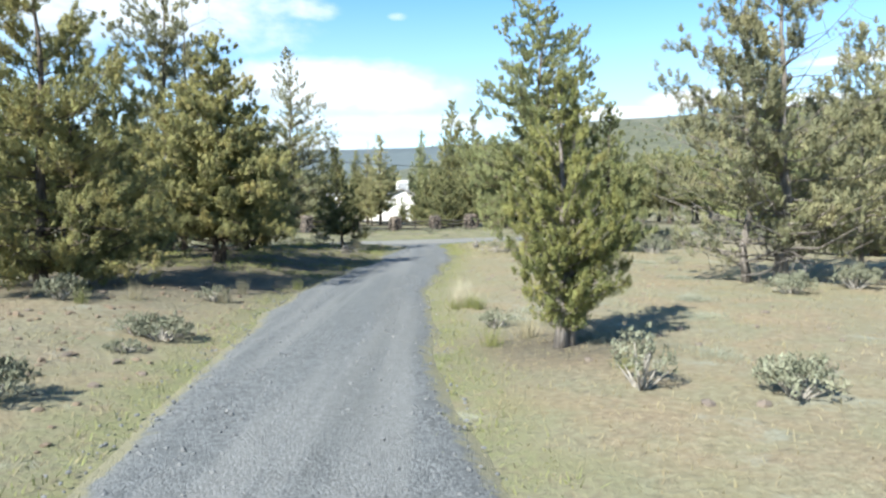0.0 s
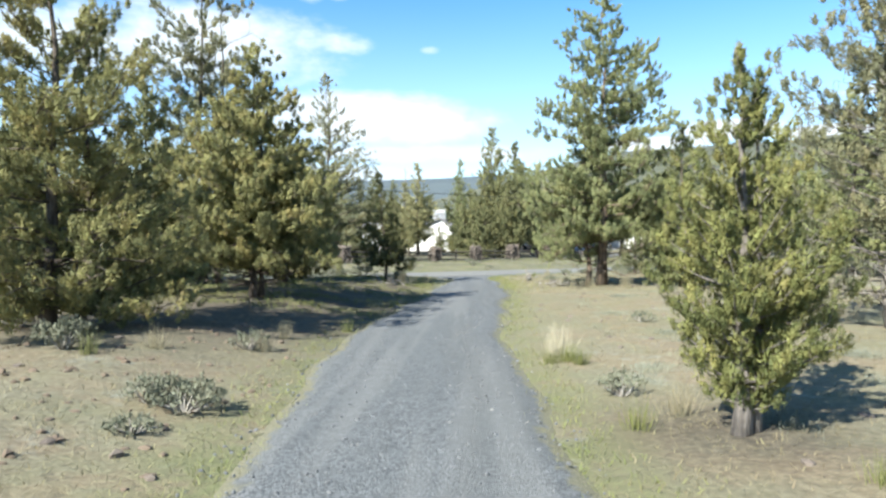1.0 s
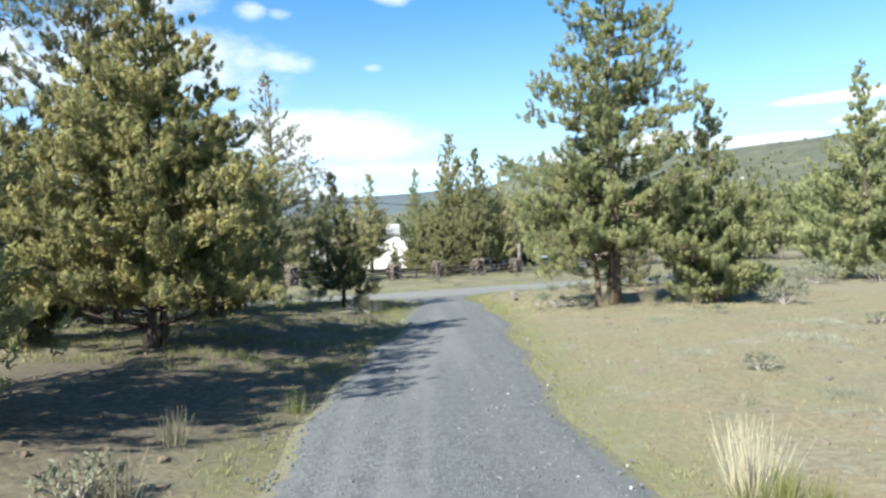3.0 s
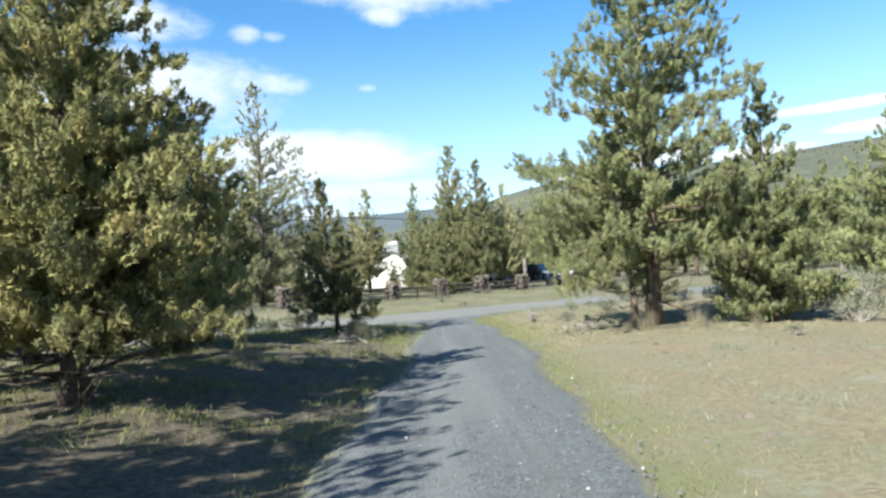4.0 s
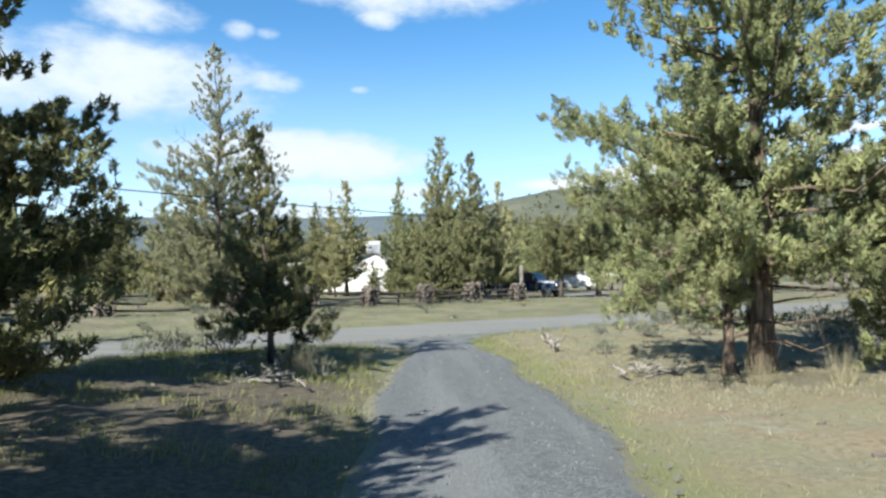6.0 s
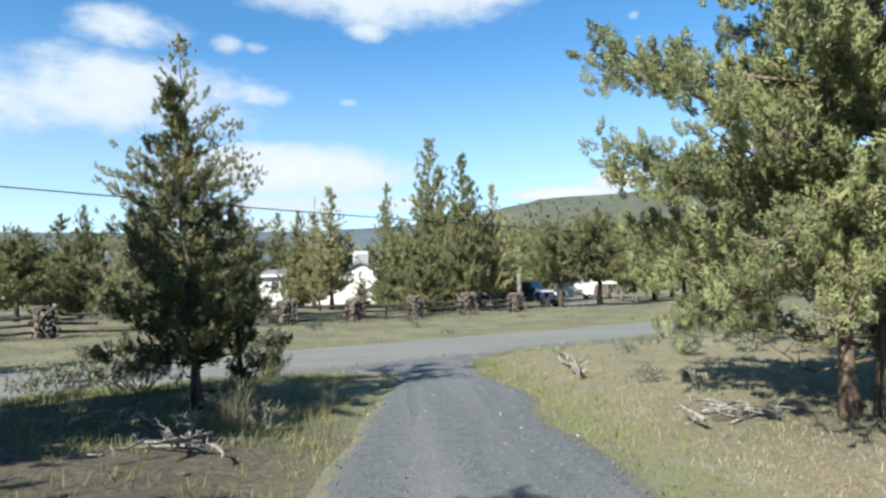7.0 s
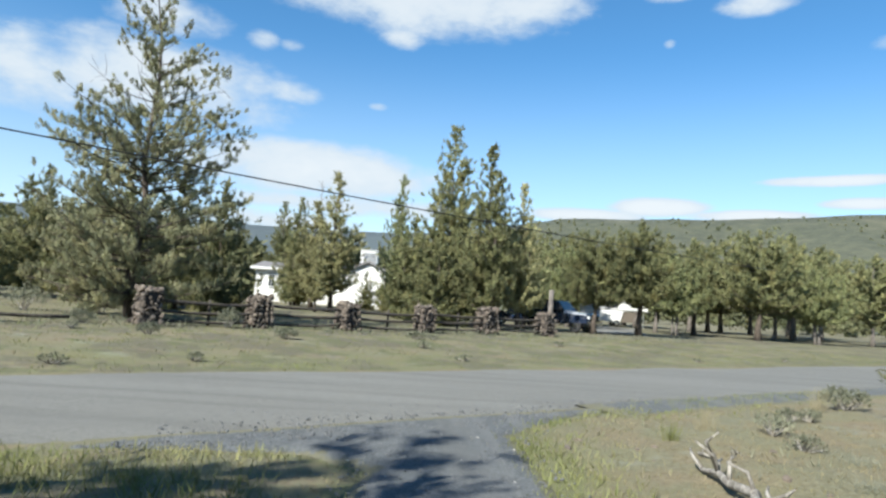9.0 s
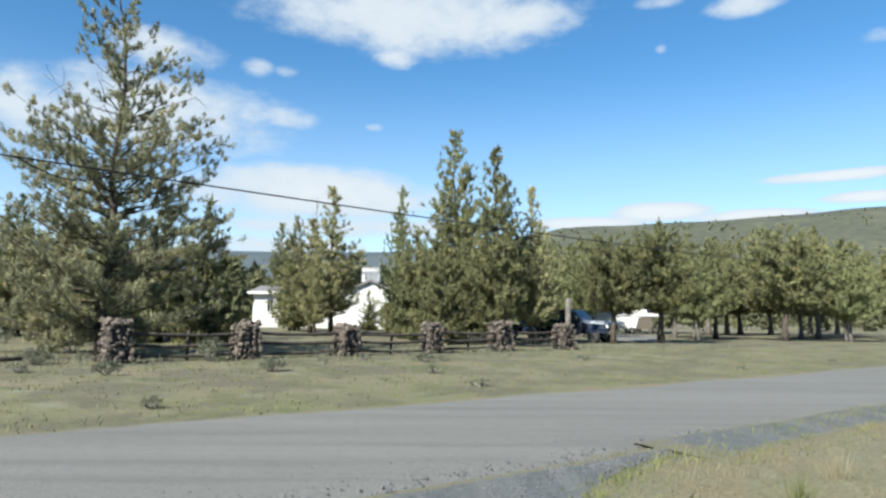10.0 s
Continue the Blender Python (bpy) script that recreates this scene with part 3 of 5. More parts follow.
def juniper(rng, h, shape, limbs=60, tuft=0.34, fill=0.6, k=70, leaf=0.06, pad=0.3, trunks=((0, 0, 1.0, 1.0),), girth=None, lean=(0, 0),
            ragged=0.3, bare=0.0, rise=0.45, boughs=(), core=0.22, twiggy=True, slim=0.14, upright=0.9, dead=0):
    """Trunk with limbs, and the leaf sprays of one juniper, its foot at the origin. shape: (height share, radius) pairs."""
    wood = Build()
    girth = girth or h * 0.016
    us, rs = [q[0] for q in shape], [q[1] for q in shape]
    rmax = max(rs)
    centres, axes, sizes, inner, fine = [], [], [], [], []
    for n, (tx, ty, tall, wide) in enumerate(trunks):
        hh, pts, rad = h * tall, [], []
        for i in range(10):
            u = i / 9
            w = rng.normal(0, 0.006 * h, 2) * (i > 0)
            pts.append((tx * (1 + 0.3 * u) + lean[0] * u * h + w[0], ty * (1 + 0.3 * u) + lean[1] * u * h + w[1], u * hh * 0.96 - 0.08 * (i == 0)))
            rad.append(girth * (1.0 if n == 0 else 0.3 + 0.45 * tall) * (1.4 if i == 0 else 1.0) * (1 - u) ** 1.1 + 0.006)
        wood.tube(pts, rad, 9)
        pts = np.array(pts)
        count = max(6, round(limbs * (tall * wide if n else 1.0)))
        grid = np.linspace(us[0], 0.985, 80)
        weight = np.cumsum(np.interp(grid, us, rs) + 0.4 * rmax)
        marks = [(np.interp((i + rng.uniform()) / count * weight[-1], weight, grid), i * 2.39996 + rng.normal(0, 0.4), None, None) for i in range(count)]
        if n == 0:
            marks += [(z / h, ang, reach, up) for z, ang, reach, up in boughs]
        for u, ang, reach, up in marks:
            own = reach is not None
            z = u * hh if not own else u * h
            if not own:
                reach = max(0.12 * tuft, wide * float(np.interp(u, us, rs)) * min(1.3, max(0.5, 1 + ragged * rng.normal())))
                up = reach * rise * (0.35 + 0.9 * u) * rng.uniform(0.6, 1.4)
            z0 = min(max(z - up, 0.06 * h), hh * 0.95)
            a0 = np.array([np.interp(z0, pts[:, 2], pts[:, 0]), np.interp(z0, pts[:, 2], pts[:, 1]), z0])
            tip = np.array([a0[0] + reach * math.cos(ang), a0[1] + reach * math.sin(ang), z])
            mid = (a0 + tip) / 2 + (0, 0, (-0.07 if up > 0 else 0.12) * reach) + rng.normal(0, 0.05 * reach, 3)
            gr = max(girth * 0.26 * (1 - u) ** 0.6 * min(1.0, reach / rmax + 0.3), 0.006)
            wood.tube([a0, (a0 + mid) / 2 + rng.normal(0, 0.02 * reach, 3), mid, tip], [gr, gr * 0.8, gr * 0.6, gr * 0.2], 5)
            out = np.array([math.cos(ang), math.sin(ang), 0.0])
            if not own and rng.uniform() < bare:
                for _ in range(4):
                    q = a0 + (tip - a0) * rng.uniform(0.35, 1.0)
                    e = q + unit(rng.normal(size=3) + out * 0.6) * (0.25 * reach + 0.1)
                    wood.tube([q, (q + e) / 2 + rng.normal(0, 0.03 * reach, 3), e], [gr * 0.4, gr * 0.25, 0.003], 4)
                continue
            pw = max(0.45 * tuft, pad * (0.35 + 0.65 * min(1.0, reach / rmax)) * min(rmax, 2.2) * 0.5)
            area = 6.28 * pw * 0.65 * reach + 6.28 * pw * pw
            m = int(min(140, max(3, fill * (1.4 if own else 1.0) * area / (0.62 * tuft * tuft))))
            for j in range(m + round(core * m)):
                deep = j >= m
                t = rng.uniform(0.05, 0.6) if deep else 0.3 + 0.75 * rng.uniform() ** 0.8
                hub = (1 - t) ** 2 * a0 + 2 * t * (1 - t) * mid + t * t * tip
                o = unit(rng.normal(size=3) * (1, 1, 0.8) + (0, 0, 0.25))
                q = hub + o * pw * rng.uniform(0.2, 1.0) ** 0.5 * (0.55 + 0.45 * min(t, 1.0)) * (0.6 if deep else 1.0) * (1, 1, 0.9)
                if twiggy and not deep and j % 2 == 0:
                    wood.tube([hub, q], [gr * 0.3 + 0.002, 0.003], 3)
                sz = tuft * rng.uniform(0.65, 1.3) * (1.08 - 0.5 * u)
                centres.append((q[0], q[1], max(q[2], 0.3 * sz)))
                axes.append(unit(out * 0.45 + o * 0.4 + (0, 0, upright + 0.5 * u) + rng.normal(0, 0.22, 3)))
                sizes.append(sz)
                inner.append(deep)
                fine.append(own and not deep)
        for j in range(9):
            q = pts[-1] + (*rng.normal(0, 0.12 * tuft * (1 + 0.5 * j), 2), 0.5 * tuft - 0.3 * tuft * j)
            centres.append(q)
            axes.append(unit(rng.normal(0, 0.15, 3) + (0, 0, 1.0)))
            sizes.append(tuft * (0.55 + 0.04 * j))
            inner.append(False)
            fine.append(False)
    for _ in range(dead):
        ang, z = rng.uniform(0, 6.28), h * rng.uniform(0.04, 0.2)
        q, ln = np.array([0.0, 0.0, z]), rmax * rng.uniform(0.4, 0.9)
        e = q + np.array([math.cos(ang), math.sin(ang), rng.uniform(-0.1, 0.35)]) * ln
        mid = (q + e) / 2 + rng.normal(0, 0.08 * ln, 3)
        wood.tube([q, mid, e], [0.026, 0.016, 0.006], 4)
        for _ in range(3):
            f = mid + (e - mid) * rng.uniform(0, 0.9)
            wood.tube([f, f + unit(rng.normal(size=3)) * ln * 0.3], [0.007, 0.002], 3)
    centres, axes, sizes, inner, fine = np.array(centres), np.array(axes), np.array(sizes), np.array(inner), np.array(fine)
    rest = ~(inner | fine)
    leaves = tufts(rng, centres[rest], axes[rest], sizes[rest], k, leaf, slim)
    if fine.any():
        leaves = np.concatenate([leaves, tufts(rng, centres[fine], axes[fine], sizes[fine] * 0.95, int(k * 1.9), leaf * 0.58, slim * 1.1)])
    if inner.any():
        leaves = np.concatenate([leaves, tufts(rng, centres[inner], axes[inner], sizes[inner] * 1.15, max(8, k // 4), leaf * 2.0, slim)])
    return wood, leaves


def plant(name, x, y, label, leaf_mat, bark=BARK, seed=1, turn=0.0, group="junipers", category="tree", sink=0.0, **kw):
    rng = np.random.default_rng(seed)
    trunk, leaves = juniper(rng, **kw)
    ob = empty(name, pose(x, y, hz(x, y) - sink, 0, 0, turn), label, category, group)
    part("trunk", trunk, bark, ob, smooth=True)
    me = quad_mesh("crown", leaves, leaf_mat)
    part("crown", me, leaf_mat, ob)
    return ob


CONE = ((0.02, 0.7), (0.1, 1.0), (0.3, 0.92), (0.55, 0.68), (0.78, 0.4), (0.92, 0.18), (1.0, 0.05))


def scaled(shape, r):
    return [(u, r * q) for u, q in shape]


plant("juniper_tree", 1.28, 7.3, "small bright green juniper beside the gravel driveway", JUNIPER_BRIGHT, BARK_PALE, seed=11, h=3.0,
      shape=((0.1, 0.25), (0.2, 0.5), (0.36, 0.62), (0.55, 0.6), (0.7, 0.46), (0.85, 0.32), (0.95, 0.2), (1.0, 0.08)),
      limbs=110, tuft=0.15, fill=0.5, k=70, leaf=0.036, pad=0.3, girth=0.06, ragged=0.2, rise=0.9, upright=1.3, trunks=((0, 0, 1.0, 1.0), (0.12, 0.06, 0.9, 0.5)),
      boughs=((1.35, 0.0, 0.72, 0.5), (1.15, -0.35, 0.75, 0.4), (0.9, 0.2, 0.8, 0.3), (0.7, -0.2, 0.7, 0.2), (1.1, 0.5, 0.7, 0.4), (1.7, 3.2, 0.6, 0.4)))
plant("juniper_tree", 6.6, 13.1, "large grey-green juniper with bare twigs in dry grass", JUNIPER_GREY, BARK_PALE, seed=12, h=7.6,
      shape=((0.07, 1.3), (0.15, 2.0), (0.4, 2.1), (0.7, 1.6), (0.88, 0.9), (1.0, 0.2)), limbs=96, tuft=0.24, fill=0.3, k=46, leaf=0.07, pad=0.34,
      girth=0.11, ragged=0.4, bare=0.36, trunks=((0, 0, 1.0, 1.0), (-0.5, 0.3, 0.85, 0.6)), dead=14)
plant("juniper_tree", 9.3, 13.8, "grey-green juniper with several pale thin trunks", JUNIPER_GREY, BARK_PALE, seed=13, h=6.6,
      shape=((0.12, 1.0), (0.25, 1.8), (0.5, 1.8), (0.8, 1.1), (1.0, 0.2)), limbs=60, tuft=0.28, fill=0.4, k=50, leaf=0.07, pad=0.42,
      girth=0.07, ragged=0.4, bare=0.25, trunks=((0, 0, 1.0, 1.0), (-0.5, 0.2, 0.8, 0.5), (0.4, -0.3, 0.7, 0.5)), dead=10)
plant("juniper_tree", -6.75, 11.3, "dense olive juniper branching down to the ground", JUNIPER_OLIVE, seed=14, h=6.3,
      shape=((0.04, 1.2), (0.1, 1.7), (0.3, 1.8), (0.5, 1.55), (0.7, 1.15), (0.86, 0.7), (0.95, 0.42), (1.0, 0.2)), limbs=95, tuft=0.22, fill=0.34, k=50, leaf=0.064, pad=0.34,
      girth=0.1, ragged=0.28, dead=16, trunks=((0, 0, 1.0, 1.0), (0.35, 0.2, 0.72, 0.6)))
plant("juniper_tree", -5.75, 17.0, "broad olive-green juniper with a dark short trunk", JUNIPER_OLIVE, seed=15, h=5.8,
      shape=((0.15, 1.1), (0.22, 1.75), (0.34, 1.8), (0.45, 1.55), (0.6, 1.2), (0.8, 0.75), (0.92, 0.42), (1.0, 0.15)), limbs=130, tuft=0.22, fill=0.44, k=46, leaf=0.066, pad=0.3, slim=0.19,
      girth=0.078, ragged=0.25, rise=0.35, trunks=((0, 0, 1.0, 1.0), (0.16, 0.1, 0.85, 0.5)), dead=44,
      boughs=((0.75, 5.9, 2.0, -0.2), (0.9, 0.4, 1.9, -0.1), (0.8, 5.2, 1.7, -0.2), (2.2, 2.4, 2.8, 0.3), (3.0, 2.3, 2.7, 0.5), (2.6, 2.7, 2.6, 0.4), (3.6, 2.5, 2.2, 0.5), (1.6, 2.5, 2.5, 0.1),
              (3.4, 2.9, 2.5, 0.5), (4.2, 2.6, 2.0, 0.6), (4.6, 2.3, 1.7, 0.6), (2.9, 3.2, 2.4, 0.3), (3.8, 2.2, 2.3, 0.5), (2.0, 3.0, 2.5, 0.1)))
plant("juniper_tree", -8.95, 21.9, "tall open juniper with a ragged golden-green crown", JUNIPER_GREY, seed=16, h=10.4,
      shape=((0.05, 1.4), (0.18, 1.8), (0.45, 1.5), (0.7, 1.3), (0.88, 0.9), (1.0, 0.3)), limbs=95, tuft=0.25, fill=0.4, k=36, leaf=0.084, pad=0.4,
      girth=0.12, bare=0.25, ragged=0.4, trunks=((0, 0, 1.0, 1.0), (0.45, 0.2, 0.88, 0.5)))
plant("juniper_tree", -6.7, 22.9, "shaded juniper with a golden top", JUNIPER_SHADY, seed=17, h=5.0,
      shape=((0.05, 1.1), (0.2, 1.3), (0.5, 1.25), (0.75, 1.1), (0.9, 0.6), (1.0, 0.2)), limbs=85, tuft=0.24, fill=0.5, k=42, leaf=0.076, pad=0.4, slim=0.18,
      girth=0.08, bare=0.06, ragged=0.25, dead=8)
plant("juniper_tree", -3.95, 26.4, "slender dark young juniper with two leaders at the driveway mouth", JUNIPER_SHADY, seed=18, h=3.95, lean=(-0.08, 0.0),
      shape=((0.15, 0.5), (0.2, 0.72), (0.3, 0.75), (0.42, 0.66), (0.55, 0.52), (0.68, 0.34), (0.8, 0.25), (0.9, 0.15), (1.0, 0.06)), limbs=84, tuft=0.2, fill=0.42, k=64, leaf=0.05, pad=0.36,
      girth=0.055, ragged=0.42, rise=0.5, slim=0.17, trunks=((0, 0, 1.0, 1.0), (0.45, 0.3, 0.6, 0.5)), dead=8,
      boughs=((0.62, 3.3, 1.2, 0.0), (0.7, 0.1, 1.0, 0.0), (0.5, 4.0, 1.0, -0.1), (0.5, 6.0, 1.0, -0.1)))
plant("juniper_tree", 3.4, 24.8, "tall juniper with two trunks and reddish bark", JUNIPER, BARK_RED, seed=19, h=10.0,
      shape=((0.17, 1.2), (0.22, 1.8), (0.34, 1.95), (0.44, 1.85), (0.54, 1.95), (0.64, 1.7), (0.74, 1.5), (0.84, 1.3), (0.92, 0.95), (0.97, 0.6), (1.0, 0.3)),
      limbs=108, tuft=0.24, fill=0.4, k=56, leaf=0.066, pad=0.34, slim=0.165, girth=0.165, ragged=0.26, rise=0.35, dead=14, trunks=((0.1, 0, 1.0, 1.0), (-0.33, 0.1, 0.5, 0.5)),
      boughs=((3.9, 3.0, 2.9, 0.9), (3.5, 3.3, 2.7, 0.6), (2.9, 3.5, 2.5, 0.4), (2.4, 3.2, 2.4, 0.1), (1.7, 3.7, 2.4, -0.3), (1.1, 3.9, 2.3, -0.7), (1.2, 3.4, 2.2, -0.6),
              (1.5, 2.4, 2.7, -0.4), (1.0, 2.0, 2.7, -0.8), (2.2, 2.3, 2.9, 0.1), (2.8, 1.9, 3.0, 0.3), (0.8, 2.35, 2.4, -0.9), (1.8, 2.1, 2.6, -0.2), (3.3, 2.4, 3.1, 0.5), (4.1, 2.5, 2.9, 0.8), (2.9, 2.57, 3.0, 0.5),
              (1.6, 1.6, 2.8, -0.3), (2.5, 1.3, 2.6, 0.2), (3.2, 0.8, 2.5, 0.3), (2.0, -0.5, 2.3, 0.0), (1.5, -0.9, 2.0, -0.3)))
plant("juniper_tree", 5.95, 24.1, "bushy olive juniper with foliage to the ground", JUNIPER, seed=20, h=5.4,
      shape=((0.04, 0.9), (0.15, 1.2), (0.4, 1.15), (0.65, 0.8), (0.85, 0.45), (1.0, 0.1)), limbs=90, tuft=0.24, fill=0.46, k=44, leaf=0.076, pad=0.38, slim=0.19,
      girth=0.09, ragged=0.3, trunks=((0, 0, 1.0, 1.0), (-0.4, 0.2, 0.7, 0.6)), dead=10)
plant("juniper_tree", 6.75, 33.9, "dark bushy young juniper in roadside brush", JUNIPER_DARK, seed=23, h=2.8,
      shape=((0.05, 0.55), (0.2, 0.8), (0.5, 0.65), (0.8, 0.35), (1.0, 0.1)), limbs=50, tuft=0.24, fill=0.4, k=50, leaf=0.07, pad=0.36,
      girth=0.07, ragged=0.3, dead=8)
plant("juniper_tree", 16.8, 34.0, "tall juniper in grey sagebrush", JUNIPER, seed=21, h=9.0,
      shape=scaled(CONE, 2.3), limbs=100, tuft=0.32, fill=0.46, k=36, leaf=0.11, pad=0.36, slim=0.18, girth=0.14, ragged=0.28)
plant("juniper_tree", -11.0, 48.6, "very tall open juniper behind the rail fence", JUNIPER_GREY, seed=22, h=13.4,
      shape=((0.02, 1.8), (0.1, 2.9), (0.28, 2.8), (0.4, 2.4), (0.52, 2.45), (0.66, 1.8), (0.78, 1.25), (0.9, 0.7), (0.96, 0.4), (1.0, 0.15)),
      limbs=215, tuft=0.27, fill=0.3, k=32, leaf=0.115, pad=0.25, slim=0.12, girth=0.17, bare=0.12, ragged=0.42, rise=0.55,
      boughs=((7.2, 2.9, 4.0, 0.9), (6.4, 3.2, 3.4, 0.8), (6.9, 0.2, 3.3, 0.8), (2.5, 2.8, 3.1, 0.2), (1.5, 3.4, 3.0, 0.1), (2.0, 0.1, 3.2, 0.1), (3.2, -0.4, 3.1, 0.3), (3.8, 3.6, 2.9, 0.4)))

# repeated trees: a few patterns, copied with their own size and turn
PATTERNS = {}


def pattern(kind, x, y, size, turn, wide=1.0):
    m = pose(x, y, hz(x, y) - 0.03, 0, 0, turn) @ Matrix.Diagonal((size * wide, size * wide, size, 1))
    if kind not in PATTERNS:
        label, leaf_mat, bark, kw = SPECS[kind]
        PATTERNS[kind] = plant("juniper_tree", x, y, label, leaf_mat, bark, group="far junipers", **kw)
        PATTERNS[kind].matrix_basis = m
        return PATTERNS[kind]
    ob = copy_thing(PATTERNS[kind], m)
    ob.matrix_basis = m
    return ob


UMBRELLA = ((0.34, 0.75), (0.44, 1.0), (0.62, 1.0), (0.8, 0.85), (0.92, 0.6), (1.0, 0.25))
SPIRE = ((0.03, 0.85), (0.12, 1.0), (0.3, 0.98), (0.5, 0.82), (0.7, 0.58), (0.86, 0.36), (0.95, 0.2), (1.0, 0.08))
SPECS = {
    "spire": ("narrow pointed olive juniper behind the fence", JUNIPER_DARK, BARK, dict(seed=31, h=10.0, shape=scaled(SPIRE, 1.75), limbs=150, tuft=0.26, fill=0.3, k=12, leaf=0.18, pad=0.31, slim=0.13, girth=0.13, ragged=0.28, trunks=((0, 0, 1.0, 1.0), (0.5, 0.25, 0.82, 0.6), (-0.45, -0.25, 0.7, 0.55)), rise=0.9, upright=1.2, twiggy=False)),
    "spire_b": ("tall ragged olive juniper with several leaders", JUNIPER, BARK, dict(seed=37, h=10.0, shape=scaled(SPIRE, 1.6), limbs=130, tuft=0.26, fill=0.3, k=12, leaf=0.18, pad=0.31, slim=0.13, girth=0.13, ragged=0.34, trunks=((0, 0, 1.0, 1.0), (-0.5, 0.1, 0.86, 0.5), (0.5, -0.3, 0.7, 0.6)), rise=1.2, upright=1.5, bare=0.08, twiggy=False)),
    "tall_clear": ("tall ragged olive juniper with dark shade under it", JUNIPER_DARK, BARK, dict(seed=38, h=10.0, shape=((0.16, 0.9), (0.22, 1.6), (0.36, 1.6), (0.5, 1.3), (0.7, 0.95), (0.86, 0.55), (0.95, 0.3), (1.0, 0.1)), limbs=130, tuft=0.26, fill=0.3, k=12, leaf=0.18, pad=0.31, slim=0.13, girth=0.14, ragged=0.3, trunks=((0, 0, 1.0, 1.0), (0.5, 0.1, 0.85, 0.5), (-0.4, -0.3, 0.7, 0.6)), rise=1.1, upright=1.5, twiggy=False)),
    "clear": ("narrow pale juniper on a clear thin trunk", JUNIPER_PALE, BARK, dict(seed=35, h=9.0, shape=((0.15, 0.7), (0.25, 1.4), (0.45, 1.3), (0.65, 0.9), (0.85, 0.42), (1.0, 0.08)), limbs=95, tuft=0.26, fill=0.32, k=12, leaf=0.18, pad=0.36, slim=0.13, girth=0.12, ragged=0.28, rise=0.9, upright=1.2, twiggy=False)),
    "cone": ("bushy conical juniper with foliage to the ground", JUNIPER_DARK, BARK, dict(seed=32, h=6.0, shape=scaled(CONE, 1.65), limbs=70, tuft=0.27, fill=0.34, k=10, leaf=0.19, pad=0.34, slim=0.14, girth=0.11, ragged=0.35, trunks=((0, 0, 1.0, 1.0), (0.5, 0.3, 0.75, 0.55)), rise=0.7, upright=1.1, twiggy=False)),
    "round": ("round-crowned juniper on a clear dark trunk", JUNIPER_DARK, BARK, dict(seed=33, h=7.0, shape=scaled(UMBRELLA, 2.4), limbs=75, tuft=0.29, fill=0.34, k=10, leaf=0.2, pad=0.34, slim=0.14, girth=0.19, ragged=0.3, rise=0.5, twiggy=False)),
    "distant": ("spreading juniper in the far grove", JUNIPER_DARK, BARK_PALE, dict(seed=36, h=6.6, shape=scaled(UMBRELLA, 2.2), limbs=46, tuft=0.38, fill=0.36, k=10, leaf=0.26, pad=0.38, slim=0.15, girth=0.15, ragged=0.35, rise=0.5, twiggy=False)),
    "round_b": ("spreading juniper on a pale trunk", JUNIPER, BARK_PALE, dict(seed=34, h=6.5, shape=scaled(UMBRELLA, 2.2), limbs=70, tuft=0.3, fill=0.34, k=10, leaf=0.2, pad=0.34, slim=0.14, girth=0.14, ragged=0.35, rise=0.5, trunks=((0, 0, 1.0, 1.0), (0.3, 0.2, 0.9, 0.6)), twiggy=False)),
}
# between the fence and the house
HOUSE_ROW = [
    ("spire", 0.9, 65.0, 1.23, 0.9), ("tall_clear", 2.8, 61.0, 1.03, 1.05), ("clear", 4.9, 62.4, 0.95, 1.0), ("clear", -6.2, 67.0, 1.0, 1.2), ("spire_b", -2.2, 71.0, 1.0, 0.85),
    ("clear", -7.6, 68.5, 0.8, 1.55), ("clear", -6.9, 65.5, 0.6, 1.1), ("cone", -1.2, 66.0, 1.05, 1.0), ("cone", -2.2, 77.0, 1.0, 0.8), ("cone", 0.2, 60.5, 0.8, 1.1),
    ("cone", -4.6, 76.0, 0.5, 0.9), ("spire_b", 1.6, 67.5, 0.85, 1.1), ("cone", -0.2, 62.5, 0.95, 1.0), ("spire", -9.2, 72.0, 0.78, 1.0),
    ("clear", 6.0, 66.5, 0.8, 1.0),
]
# behind the tall juniper
WEST_ROW = [
    ("spire", -14.8, 95.0, 1.05, 0.95), ("cone", -12.6, 57.5, 1.1, 1.2), ("cone", -17.0, 58.5, 1.05, 1.2), ("spire", -19.5, 68.0, 0.7, 1.2), ("cone", -9.7, 54.5, 1.0, 0.9),
    ("cone", -14.6, 56.5, 0.95, 1.1), ("spire", -20.4, 60.0, 0.69, 1.0), ("cone", -17.5, 63.0, 1.0, 1.1), ("cone", -24.5, 66.0, 1.15, 1.1), ("round", -22.0, 56.0, 0.75, 1.0),
    ("distant", -28.0, 60.0, 1.0, 1.0), ("cone", -33.0, 68.0, 1.2, 1.0),
]
# the open grove past the camper
GROVE = [
    ("round", 9.85, 64.5, 0.9, 0.85), ("round", 13.1, 66.0, 1.02, 1.0), ("round", 25.0, 74.0, 1.2, 1.0), ("round_b", 11.2, 77.0, 1.0, 1.0), ("round_b", 19.6, 80.5, 1.1, 0.9),
    ("round_b", 29.6, 80.0, 1.2, 1.0), ("distant", 37.5, 79.0, 1.15, 1.0), ("round_b", 18.8, 74.0, 0.85, 1.0), ("round", 21.8, 78.0, 0.95, 1.0), ("round_b", 29.5, 73.5, 0.9, 1.0),
]
